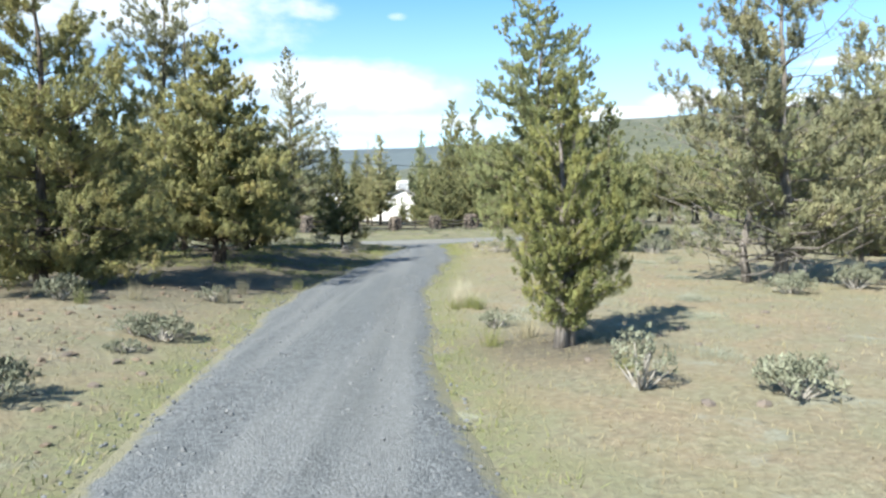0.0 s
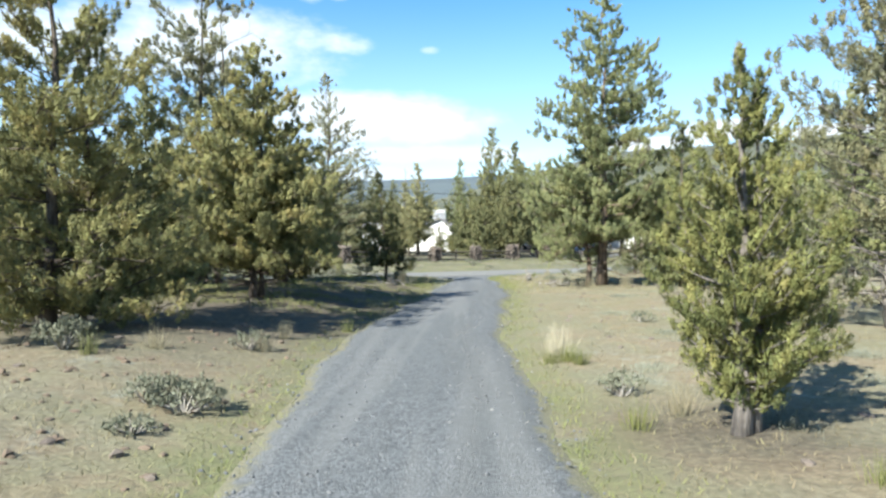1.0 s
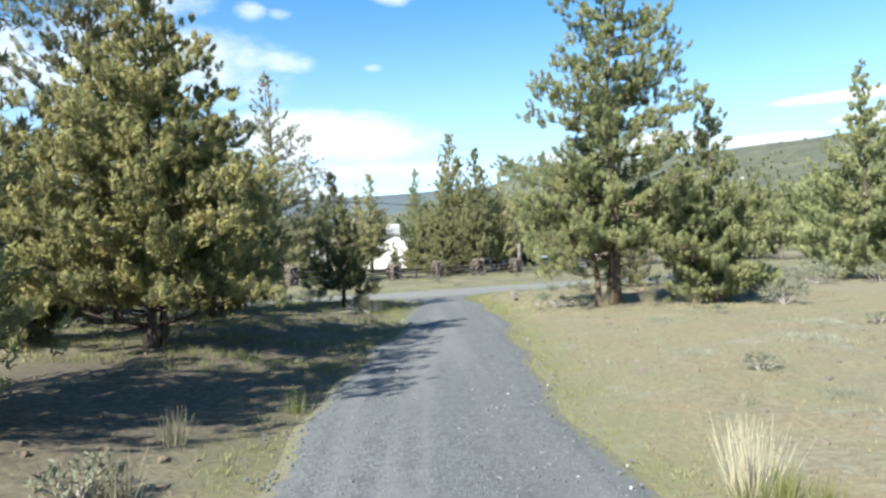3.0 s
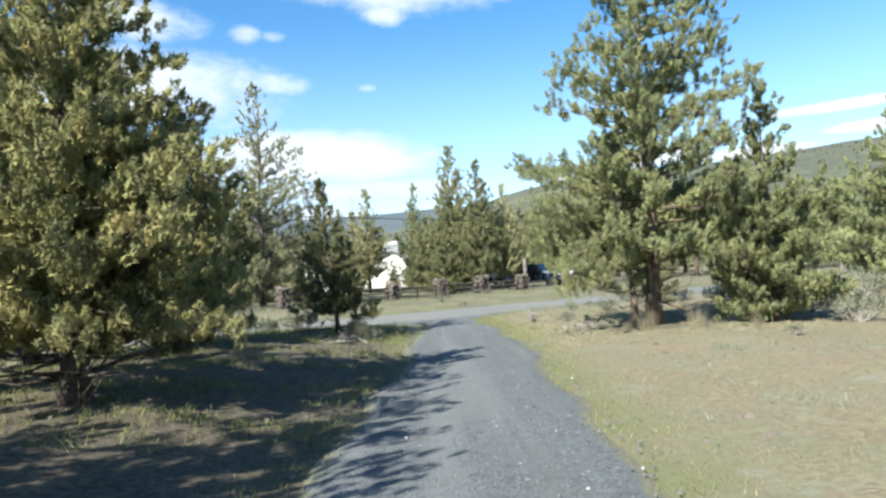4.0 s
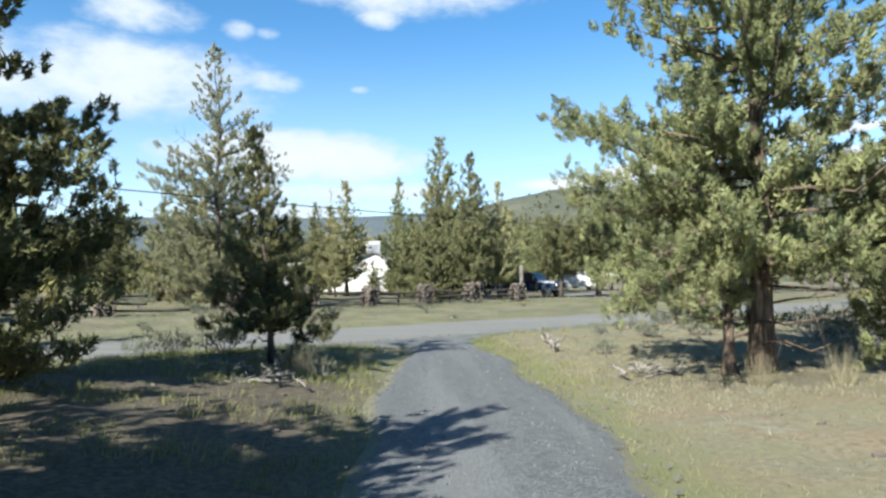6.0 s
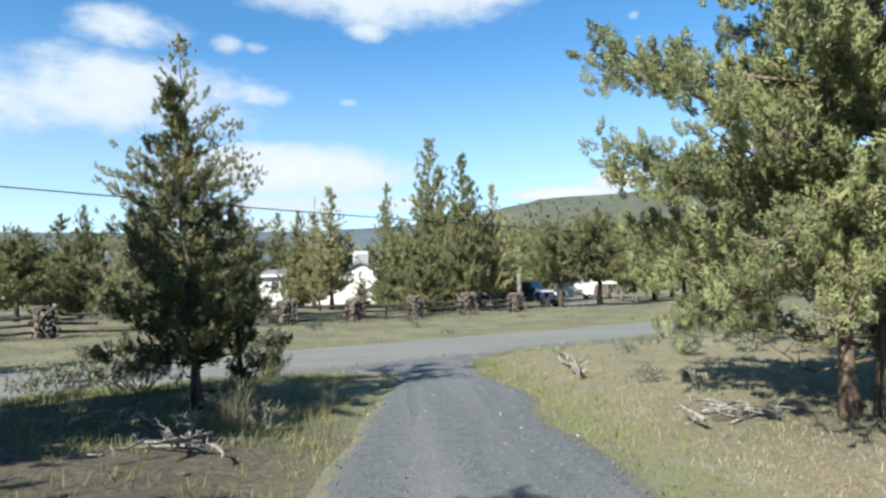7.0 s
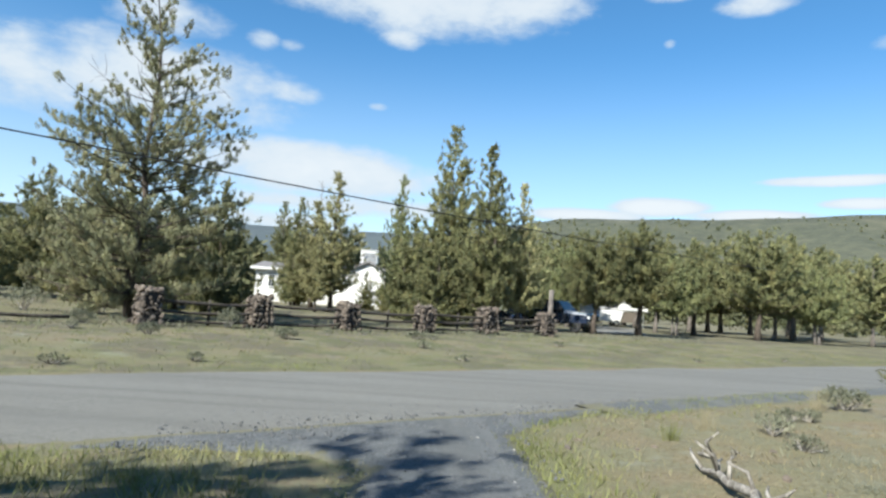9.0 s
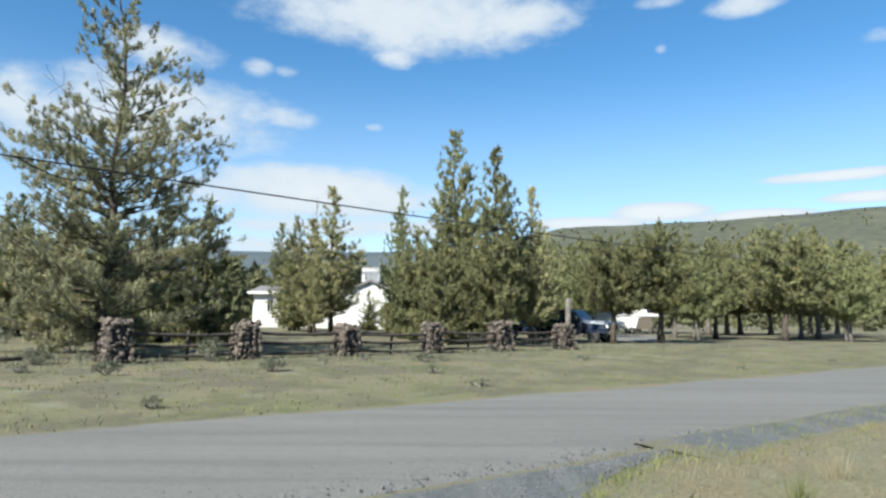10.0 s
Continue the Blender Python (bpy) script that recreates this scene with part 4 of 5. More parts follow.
# its far rows
GROVE_BACK = [
    ("distant", 33.5, 84.0, 1.4, 1.0), ("distant", 40.6, 91.0, 1.45, 1.0), ("distant", 45.0, 84.0, 1.35, 1.0), ("distant", 50.0, 94.0, 1.4, 1.0), ("distant", 15.0, 93.0, 1.4, 1.1),
    ("distant", 24.5, 104.0, 1.5, 1.1), ("distant", 27.0, 91.0, 1.4, 1.1), ("distant", 10.5, 92.0, 1.4, 1.1), ("distant", 33.0, 97.0, 1.5, 1.1), ("distant", 6.2, 84.0, 1.25, 1.1),
    ("distant", 24.2, 99.0, 1.5, 1.1), ("distant", 30.2, 94.0, 1.4, 1.1), ("distant", 37.4, 99.0, 1.5, 1.1), ("distant", 12.6, 86.0, 1.2, 1.1),
    ("distant", 43.0, 101.0, 1.55, 1.1), ("distant", 8.6, 99.0, 1.4, 1.2), ("distant", 36.0, 88.0, 1.3, 1.0), ("distant", 48.0, 104.0, 1.5, 1.1),
]
# west of the driveway
WEST_SIDE = [
    # cone at (-8.7, 18.0): unseen tree added to shade the ground
    ("cone", -13.0, 30.0, 0.9, 1.0), ("round_b", -17.0, 25.0, 1.0, 1.0), ("cone", -12.5, 17.5, 0.95, 1.0), ("cone", -8.7, 18.0, 0.85, 1.0),
    ("cone", -11.0, 24.0, 0.8, 1.0), ("round_b", -20.0, 36.0, 1.0, 1.0),
]
# east of the driveway
EAST_SIDE = [
    ("cone", 30.0, 54.0, 1.1, 1.1), ("cone", 36.0, 60.0, 1.2, 1.1), ("round_b", 24.0, 50.0, 1.0, 1.0), ("cone", 21.0, 38.0, 1.0, 1.0), ("cone", 13.5, 21.0, 0.9, 1.0),
    ("cone", 20.0, 26.0, 1.0, 1.0),
]
for kind, x, y, size, wide in HOUSE_ROW + WEST_ROW + GROVE + GROVE_BACK + WEST_SIDE + EAST_SIDE:
    pattern(kind, x, y, size, (x * 71 + y * 37) % 360, wide)

# a bare, thin dead tree among them
rng = np.random.default_rng(41)
tree = empty("dead_tree", pose(-7.9, 71.0, hz(-7.9, 71)), "thin bare grey dead tree among the junipers", "tree")
part("trunk", Build().tube([(0, 0, 0), (0.1, 0, 4), (0.05, 0.1, 8.8)], [0.1, 0.06, 0.015], 6), DEADWOOD, tree)
twigs = Build()
for i in range(26):
    z, a = 2.5 + 6.0 * i / 26, i * 2.4
    ln = 0.9 - 0.6 * i / 26
    twigs.tube([(0.08, 0, z), (0.08 + ln * math.cos(a), ln * math.sin(a), z + 0.5)], [0.02, 0.006], 4)
part("branches", twigs, DEADWOOD, tree)


def woods(name, label, spots, mat, seed, k=9, size=1.0):
    """Far woods: many small ragged trees in one mesh."""
    rng = np.random.default_rng(seed)
    cs, ss = [], []
    for x, y, z, h in spots:
        n = 14
        u = np.linspace(0.12, 1, n)
        rr = h * 0.24 * np.maximum(1 - u, 0.04) ** 0.6
        a = rng.uniform(0, 6.28, n)
        cs.append(np.stack([x + rr * np.cos(a) * 0.7, y + rr * np.sin(a) * 0.7, z + u * h * 0.93], -1))
        ss.append(h * (0.10 + 0.16 * (1 - u)))
    me = quad_mesh(name, sprays(rng, np.concatenate(cs), np.concatenate(ss), k, slim=0.4, length=size), mat)
    return tagged(new(name, me), label, "woods", kind="stuff")


rng = np.random.default_rng(51)
spots = []
while len(spots) < 620:
    a, r = math.radians(rng.uniform(-52, 52)), 92 + 230 * rng.uniform() ** 1.3
    x, y = r * math.sin(a), r * math.cos(a)
    if (abs(x + 8) < 9 and y < 97) or (x > 4 and y < 118):
        continue
    spots.append((x, y, hz(x, y), rng.uniform(4.5, 8.0)))
woods("woods", "olive juniper woods beyond the house", spots, FAR_LEAF, 52)
spots = []
while len(spots) < 1100:
    a, u = math.radians(rng.uniform(-4, 52)), rng.uniform(0.0, 1.0)
    r = 330 + 500 * u
    e = np.interp(math.degrees(a), *HILL_SKY)
    z = (1.5 + 830 * math.tan(math.radians(e))) * u ** 1.15
    if math.sin(a * 40 + u * 9) + math.sin(a * 23 - u * 17) > 0.9:
        continue
    spots.append((r * math.sin(a), r * math.cos(a), z - 1.0, rng.uniform(1.6, 3.2) * (1.0 - 0.2 * u)))
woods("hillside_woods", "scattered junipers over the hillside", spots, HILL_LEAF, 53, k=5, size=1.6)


# ---------------------------------------------------------------- beyond the road: fence, post, cable
k = material("lava_rock", 0.95)
tone = k.n("ShaderNodeObjectInfo").outputs["Random"]
col = k.mix(k.ramp(tone, 0.2, 0.5), (0.064, 0.053, 0.044, 1), (0.140, 0.112, 0.088, 1))
col = k.mix(k.ramp(tone, 0.68, 0.95), col, (0.204, 0.171, 0.138, 1))
col = k.mix(k.m("MULTIPLY", k.ramp(k.noise(k.obj, 1.4, 4.0), 0.4, 0.7), 0.5), col, (0.072, 0.060, 0.054, 1))
ROCK = put(k, col, k.noise(k.obj, 5.0, 4.0), 0.6, 0.05)
ROCK_CORE = plain("dark_core", (0.030, 0.025, 0.023), 1.0, var=0.3, scale=5.0)
STONES = []
rng = np.random.default_rng(61)
for i in range(7):
    b = bmesh.new()
    bmesh.ops.create_icosphere(b, subdivisions=1, radius=1.0)
    for v in b.verts:
        v.co = Vector((v.co.x * 1.0, v.co.y * 0.85, v.co.z * 0.72)) * float(rng.uniform(0.6, 1.3))
    me = bpy.data.meshes.new("stone")
    b.to_mesh(me)
    b.free()
    me.materials.append(ROCK)
    STONES.append(me)

PILLARS = [(-17.7, 38.6), (-13.44, 41.9), (-9.14, 45.25), (-6.3, 47.46), (-3.54, 49.61), (-0.62, 51.89), (2.17, 54.06), (5.23, 56.45)]
PIL_H = [1.1, 1.08, 1.12, 1.08, 1.02, 1.06, 1.16, 1.1]


def stone_pillar(x, y, h, seed):
    rng = np.random.default_rng(seed)
    z = min(hz(x + dx, y + dy) for dx in (-0.4, 0.4) for dy in (-0.4, 0.4))
    ob = empty("stone_pillar", pose(x, y, z, 0, 0, 38 + rng.uniform(-6, 6)), "squat fence pillar of stacked reddish-brown lava rock", "pillar", "fence pillars")
    # plain dark box filling the pillar behind its stones
    part("rubble_core", Build().box(-0.28, 0.28, -0.28, 0.28, -0.05, h - 0.1), ROCK_CORE, ob, "dark core box behind the stones", bevel=0.04)
    wdt = rng.uniform(0.28, 0.32)
    for level in range(9):
        zz = 0.05 + level * (h - 0.1) / 8.2
        taper = 1.1 - 0.16 * level / 8
        for side in range(4):
            for c in range(5):
                if rng.uniform() < 0.05:
                    continue
                u = (c - 2 + 0.4 * (level % 2) - 0.2) / 2.1 * wdt + rng.normal(0, 0.03)
                px, py = [(u, wdt), (wdt, u), (-u, -wdt), (-wdt, -u)][side]
                s = new("stone", STONES[int(rng.integers(7))])
                s.parent = ob
                s.matrix_basis = pose(px * taper + rng.normal(0, 0.02), py * taper + rng.normal(0, 0.02), zz + rng.normal(0, 0.04), *rng.uniform(0, 360, 3)) @ Matrix.Diagonal((*(rng.uniform(0.05, 0.115, 3)), 1))
    for c in range(12):
        s = new("stone", STONES[int(rng.integers(7))])
        s.parent = ob
        s.matrix_basis = pose(rng.uniform(-0.27, 0.27), rng.uniform(-0.27, 0.27), h - 0.06 + rng.normal(0, 0.02), *rng.uniform(0, 360, 3)) @ Matrix.Diagonal((*(rng.uniform(0.10, 0.16, 3)), 1))
    return ob


for i, ((x, y), h) in enumerate(zip(PILLARS, PIL_H)):
    stone_pillar(x, y, h, 70 + i)

rng = np.random.default_rng(62)
fence = empty("rail_fence", pose(-9.14, 45.25, hz(-9.14, 45.25)), "weathered dark log rails between the rock pillars", "fence")
inv = fence.matrix_basis.inverted()
for i in range(len(PILLARS) - 1):
    (xa, ya), (xb, yb) = PILLARS[i], PILLARS[i + 1]
    za, zb = hz(xa, ya), hz(xb, yb)
    for z in (0.76, 0.45, 0.2):
        reach = 0.98 if i != 1 else (0.3 if z > 0.3 else 0.62)
        pts, rad = [], []
        j0, j1 = rng.normal(0, 0.03, 2)
        for t in np.linspace(0.02, reach, 7):
            q = Vector((xa + (xb - xa) * t + rng.normal(0, 0.012), ya + (yb - ya) * t, za + (zb - za) * t + z + j0 * (1 - t) + j1 * t - 0.05 * math.sin(math.pi * t) + rng.normal(0, 0.008)))
            pts.append(inv @ q)
            rad.append(0.05 * rng.uniform(0.8, 1.12))
        part("rail", Build().tube(pts, rad, 8), RAIL_WOOD, fence, smooth=True)
for x, y in ((-2.1, 50.75), (0.8, 53.05), (-7.7, 46.4)):
    part("stake", Build().tube([inv @ Vector((x, y + 0.1, hz(x, y) - 0.1)), inv @ Vector((x + 0.02, y + 0.12, hz(x, y) + 0.85))], [0.05, 0.045], 7), RAIL_WOOD, fence, smooth=True)

post = Build().tube([(0, 0, -0.1), (0.02, 0, 1.2), (0.03, 0.01, 2.22), (0.03, 0.01, 2.25)], [0.13, 0.125, 0.12, 0.06], 10)
ob = part("wooden_post", post, BARK_PALE, smooth=True)
ob.matrix_basis = pose(5.55, 56.95, hz(5.55, 56.95))
tagged(ob, "pale weathered wooden post behind the fence end", "post")

BLACK = plain("black_rubber", (0.010, 0.010, 0.011), 0.7, var=0.2)
pts = [(x, 50.5 + 0.8 * x, 4.93 + 0.0006 * (x - 1) ** 2) for x in np.arange(-48, 27, 3.0)]
tagged(part("overhead_cable", Build().tube(pts, [0.023] * len(pts), 6), BLACK, smooth=True), "thin black overhead cable strung above the fence", "cable")

drop = [(-10.3 - 0.6 * u, 42.3 + 6.0 * u, 5.0 + 0.9 * u - 0.35 * math.sin(math.pi * u)) for u in np.linspace(0, 1, 9)]
tagged(part("service_cable", Build().tube(drop, [0.02] * len(drop), 6), BLACK, smooth=True), "thin dark service cable running into the tall juniper", "cable")

# ---------------------------------------------------------------- house
k = material("white_siding", 0.55)
lap = k.m("FRACT", k.m("MULTIPLY", k.n("ShaderNodeSeparateXYZ", ins={0: k.obj}).outputs[2], -5.0))
WHITE = put(k, k.n("ShaderNodeHueSaturation", ins={"Value": k.m("MULTIPLY_ADD", k.noise(k.obj, 2.0, 4.0), 0.14, 0.92), "Color": (0.58, 0.575, 0.55, 1)}).outputs[0], lap, 0.6, 0.02)
ROOFING = plain("grey_roofing", (0.160, 0.152, 0.152), 0.9, var=0.25, scale=3.0, bump=0.3)
TRIM = plain("white_trim", (0.56, 0.56, 0.545), 0.5, var=0.08)
GLASS = material("window_glass", 0.06)
GLASS.bsdf.inputs["Base Color"].default_value = (0.03, 0.035, 0.04, 1)
GLASS.bsdf.inputs["Specular IOR Level"].default_value = 0.8
GLASS = GLASS.mat
SKIRT = plain("pale_skirting", (0.465, 0.450, 0.413), 0.8, var=0.12, scale=4.0)
GREY_METAL = plain("grey_metal", (0.315, 0.330, 0.345), 0.45, 0.6, 0.1)


HX, HY = -9.4, 82.0
gz = hz(HX, HY)
house = empty("house", pose(HX, HY, gz, 0, 0, -3), "white manufactured house with grey roof among junipers", "house")
part("wall", Build().box(-5.0, 3.4, 0, 6.5, 0.45, 2.75), WHITE, house)
part("skirting", Build().box(-4.95, 3.4, 0.05, 6.4, -0.3, 0.45), SKIRT, house, "pale panel skirting")
roof = Build()
roof.add([(-5.35, -0.45, 2.72), (3.4, -0.45, 2.72), (3.4, 3.25, 3.35), (-5.35, 3.25, 3.35), (-5.35, 6.95, 2.72), (3.4, 6.95, 2.72),
          (-5.35, -0.45, 2.86), (3.4, -0.45, 2.86), (3.4, 3.25, 3.5), (-5.35, 3.25, 3.5), (-5.35, 6.95, 2.86), (3.4, 6.95, 2.86)],
         [(0, 1, 2, 3), (3, 2, 5, 4), (6, 9, 8, 7), (9, 10, 11, 8), (0, 6, 7, 1), (0, 3, 9, 6), (3, 4, 10, 9), (1, 7, 8, 2), (2, 8, 11, 5), (4, 5, 11, 10)])
part("roof", roof, ROOFING, house)
part("fascia", Build().box(-5.37, 3.4, -0.49, -0.455, 2.68, 2.88), TRIM, house)
part("gable_wall", Build().box(2.4, 6.9, -1.2, 5.0, 0.0, 2.75), WHITE, house)
gable = Build().add([(2.4, -1.2, 2.75), (6.9, -1.2, 2.75), (4.65, -1.2, 3.75), (2.4, -1.0, 2.75), (6.9, -1.0, 2.75), (4.65, -1.0, 3.75)],
                    [(0, 1, 2), (3, 5, 4), (0, 3, 4, 1), (1, 4, 5, 2), (2, 5, 3, 0)])
part("gable", gable, WHITE, house)
groof = Build()
groof.add([(2.0, -1.5, 2.57), (4.65, -1.5, 3.75), (7.3, -1.5, 2.57), (2.0, 5.3, 2.57), (4.65, 5.3, 3.75), (7.3, 5.3, 2.57),
           (2.0, -1.5, 2.70), (4.65, -1.5, 3.90), (7.3, -1.5, 2.70), (2.0, 5.3, 2.70), (4.65, 5.3, 3.90), (7.3, 5.3, 2.70)],
          [(0, 3, 4, 1), (1, 4, 5, 2), (6, 7, 10, 9), (7, 8, 11, 10), (0, 1, 7, 6), (1, 2, 8, 7), (0, 6, 9, 3), (2, 5, 11, 8), (3, 9, 10, 4), (4, 10, 11, 5)])
part("gable_roof", groof, ROOFING, house)


def window(x, y, z, wd, ht, parent):
    fr = part("window", Build().box(x - wd / 2 - 0.06, x + wd / 2 + 0.06, y - 0.06, y + 0.02, z - 0.06, z + ht + 0.06), TRIM, parent)
    part("pane", Build().box(x - wd / 2, x - 0.02, y - 0.075, y - 0.05, z, z + ht), GLASS, fr)
    part("pane", Build().box(x + 0.02, x + wd / 2, y - 0.075, y - 0.05, z, z + ht), GLASS, fr)
    part("sill", Build().box(x - wd / 2 - 0.1, x + wd / 2 + 0.1, y - 0.11, y - 0.05, z - 0.1, z - 0.055), TRIM, fr)


for x, wd, z, ht in ((-3.6, 0.45, 1.3, 1.0), (-2.75, 0.5, 1.15, 1.2), (-1.75, 0.45, 1.5, 0.6), (-0.2, 0.7, 1.35, 0.9), (1.4, 0.9, 1.3, 0.9)):
    window(x, -0.02, z, wd, ht, house)

cooler = empty("evaporative_cooler", pose(HX + 4.5, HY + 0.6, gz + 3.62, 0, 0, -3), "white boxy evaporative cooler on the house roof", "cooler")
part("casing", Build().box(-0.72, 0.72, -0.65, 0.65, 0.12, 1.25), TRIM, cooler, bevel=0.03)
part("stand", Build().box(-0.6, 0.6, -0.55, 0.55, -0.12, 0.12), GREY_METAL, cooler, "grey metal stand")
for i in range(8):
    z = 0.24 + i * 0.115
    part("louvre", Build().add([(-0.5, -0.655, z), (0.62, -0.655, z), (0.62, -0.7, z - 0.05), (-0.5, -0.7, z - 0.05), (-0.5, -0.652, z - 0.06), (0.62, -0.652, z - 0.06)],
                               [(0, 1, 2, 3), (3, 2, 5, 4), (0, 3, 4), (1, 5, 2)]), GREY_METAL, cooler)
part("lid", Build().box(-0.78, 0.78, -0.72, 0.72, 1.25, 1.31), TRIM, cooler, bevel=0.015)

def profile(points, y0, y1, inset=0.0):
    """A body of constant side outline (x, z) between y0 and y1, its upper rim drawn in."""
    b = Build()
    n = len(points)
    top = max(p[1] for p in points)
    low = min(p[1] for p in points)
    v = []
    for y, s in ((y0, 1), (y1, -1)):
        v += [(x, y + s * inset * (z - low) / max(top - low, 0.01), z) for x, z in points]
    b.add(v, [tuple(range(n))[::-1], tuple(range(n, 2 * n))] + [(i, (i + 1) % n, (i + 1) % n + n, i + n) for i in range(n)])
    return b


# white houses far up the wooded hillside
for az, u, wd in ((22.8, 0.6, 3.2), (24.0, 0.55, 2.4), (25.4, 0.6, 3.4)):
    a, r = math.radians(az), 330 + 500 * u
    top = 1.5 + 830 * math.tan(math.radians(float(np.interp(az, *HILL_SKY))))
    z = top * u ** 1.15 + 14 * u * (1 - u) * math.sin(a * 31 + u * 5)
    far_house = empty("far_house", pose(r * math.sin(a), r * math.cos(a), z - 0.6, 0, 0, -az + 12), "small white house far off on the wooded hillside", "house", "hillside houses")
    part("wall", Build().box(-wd / 2, wd / 2, -2.0, 2.0, -0.5, 1.7), SKIRT, far_house)
    part("roof", profile([(-wd / 2 - 0.3, 1.7), (wd / 2 + 0.3, 1.7), (wd / 2 - 0.4, 2.5), (-wd / 2 + 0.4, 2.5)], -2.3, 2.3, 0.8), ROOFING, far_house)
    part("window", Build().box(-0.6, 0.2, -2.06, -1.95, 0.7, 1.4), GLASS, far_house)

# ---------------------------------------------------------------- vehicles
def paint(name, color, rough=0.25):
    k = material(name, rough)
    k.bsdf.inputs["Coat Weight"].default_value = 0.7
    g = k.m("MULTIPLY_ADD", k.noise(k.obj, 1.7, 3.0), 0.3, 0.85)
    dust = k.mix(k.m("MULTIPLY", k.ramp(k.noise(k.obj, 3.0, 4.0), 0.45, 0.75), 0.15), k.n("ShaderNodeHueSaturation", ins={"Value": g, "Color": (*color, 1)}).outputs[0], (0.35, 0.31, 0.25, 1))
    return put(k, dust)


BLUE_PAINT = paint("dark_blue_paint", (0.007, 0.016, 0.037))
SHEEN_PAINT = paint("bonnet_sheen_paint", (0.26, 0.285, 0.32), 0.3)
DARK_PAINT = paint("charcoal_paint", (0.018, 0.019, 0.022))
CHROME = plain("chrome", (0.75, 0.76, 0.78), 0.2, 1.0, 0.03)
LAMP_GLASS = plain("lamp_lens", (0.75, 0.76, 0.74), 0.12, 0.0, 0.03)


def wheel(x, y, r, parent):
    wh = part("wheel", Build().tube([(x, y - 0.11, r), (x, y - 0.085, r), (x, y + 0.085, r), (x, y + 0.11, r)], [r * 0.86, r, r, r * 0.86], 20), BLACK, parent, "black tyre", smooth=False)
    part("rim", Build().tube([(x, y - 0.125, r), (x, y - 0.115, r), (x, y + 0.115, r), (x, y + 0.125, r)], [r * 0.3, r * 0.58, r * 0.58, r * 0.3], 14), CHROME, wh, "bright wheel rim")


def pickup(m, label, body_paint, sheen_paint):
    t = empty("pickup_truck", m, label, "truck", "parked vehicles")
    part("bed", profile([(-2.9, 0.55), (-0.3, 0.55), (-0.3, 1.3), (-2.9, 1.3)], -0.95, 0.95, 0.04), body_paint, t, bevel=0.03)
    part("cab", profile([(-0.28, 0.5), (1.15, 0.5), (1.15, 1.25), (0.62, 1.85), (0.45, 1.9), (-0.15, 1.9), (-0.28, 1.3)], -0.95, 0.95, 0.14), body_paint, t, bevel=0.04)
    part("hood", profile([(1.17, 0.55), (2.75, 0.55), (2.78, 1.08), (2.6, 1.2), (1.17, 1.27)], -0.94, 0.94, 0.06), body_paint, t, bevel=0.04)
    # pale panel over the blue hood, a reflection put in as paint
    part("bonnet_panel", Build().add([(1.2, -0.84, 1.285), (1.2, 0.84, 1.285), (2.58, 0.82, 1.22), (2.58, -0.82, 1.22), (1.2, -0.955, 1.13), (1.2, 0.955, 1.13), (2.7, 0.95, 1.06), (2.7, -0.95, 1.06)],
                                     [(0, 3, 2, 1), (4, 5, 6, 7), (0, 1, 5, 4), (2, 3, 7, 6), (1, 2, 6, 5), (0, 4, 7, 3)]), sheen_paint, t, "pale bonnet panel painted as a sky reflection")
    part("windscreen", Build().add([(1.13, -0.78, 1.3), (1.13, 0.78, 1.3), (0.66, 0.72, 1.83), (0.66, -0.72, 1.83), (1.17, -0.78, 1.3), (1.17, 0.78, 1.3), (0.70, 0.72, 1.83), (0.70, -0.72, 1.83)],
                                   [(0, 3, 2, 1), (4, 5, 6, 7), (0, 4, 7, 3), (1, 2, 6, 5), (3, 7, 6, 2), (0, 1, 5, 4)]), GLASS, t)
    for s in (-1, 1):
        part("side_window", profile([(-0.1, 1.3), (0.98, 1.3), (0.58, 1.78), (-0.1, 1.78)], s * 0.9 - 0.03, s * 0.9 + 0.03), GLASS, t)
        part("headlight", Build().box(2.72, 2.82, s * 0.72 - 0.15, s * 0.72 + 0.15, 0.86, 1.04), LAMP_GLASS, t, bevel=0.01)
        part("mirror", Build().box(0.98, 1.1, s * 1.05 - 0.12, s * 1.05 + 0.1, 1.28, 1.48), BLACK, t, bevel=0.02)
        for x in (-1.95, 1.95):
            wheel(x, s * 0.82, 0.38, t)
    part("front_bumper", Build().box(2.74, 2.95, -0.95, 0.95, 0.5, 0.72), CHROME, t, bevel=0.03)
    part("rear_bumper", Build().box(-3.05, -2.9, -0.92, 0.92, 0.52, 0.7), CHROME, t, bevel=0.03)
    part("grille", Build().box(2.76, 2.83, -0.5, 0.5, 0.8, 1.05), BLACK, t)
    return t


pickup(pose(7.9, 66.9, hz(7.9, 66.9), 0, 0, -40), "dark blue pickup truck with a pale bonnet parked behind the fence", BLUE_PAINT, SHEEN_PAINT)

yard = Build()
rng = np.random.default_rng(64)
lane = [(11.9 + 6.3 * u + 0.2 * math.sin(9 * u), 66.0 + 21.0 * u, 1.7 + rng.uniform(-0.25, 0.25)) for u in np.linspace(0, 1, 22)]
yard.add([(x + c * w, y - 0.3 * c * w, hz(x + c * w, y - 0.3 * c * w) + (0.045 if abs(c) < 1 else -0.02)) for x, y, w in lane for c in (-1, -0.85, 0, 0.85, 1)],
         [(5 * r + c, 5 * r + c + 1, 5 * r + c + 6, 5 * r + c + 5) for r in range(21) for c in range(4)])
tagged(part("yard_gravel", yard, ROAD), "pale gravel track leading to the camper", "gravel", kind="structure")

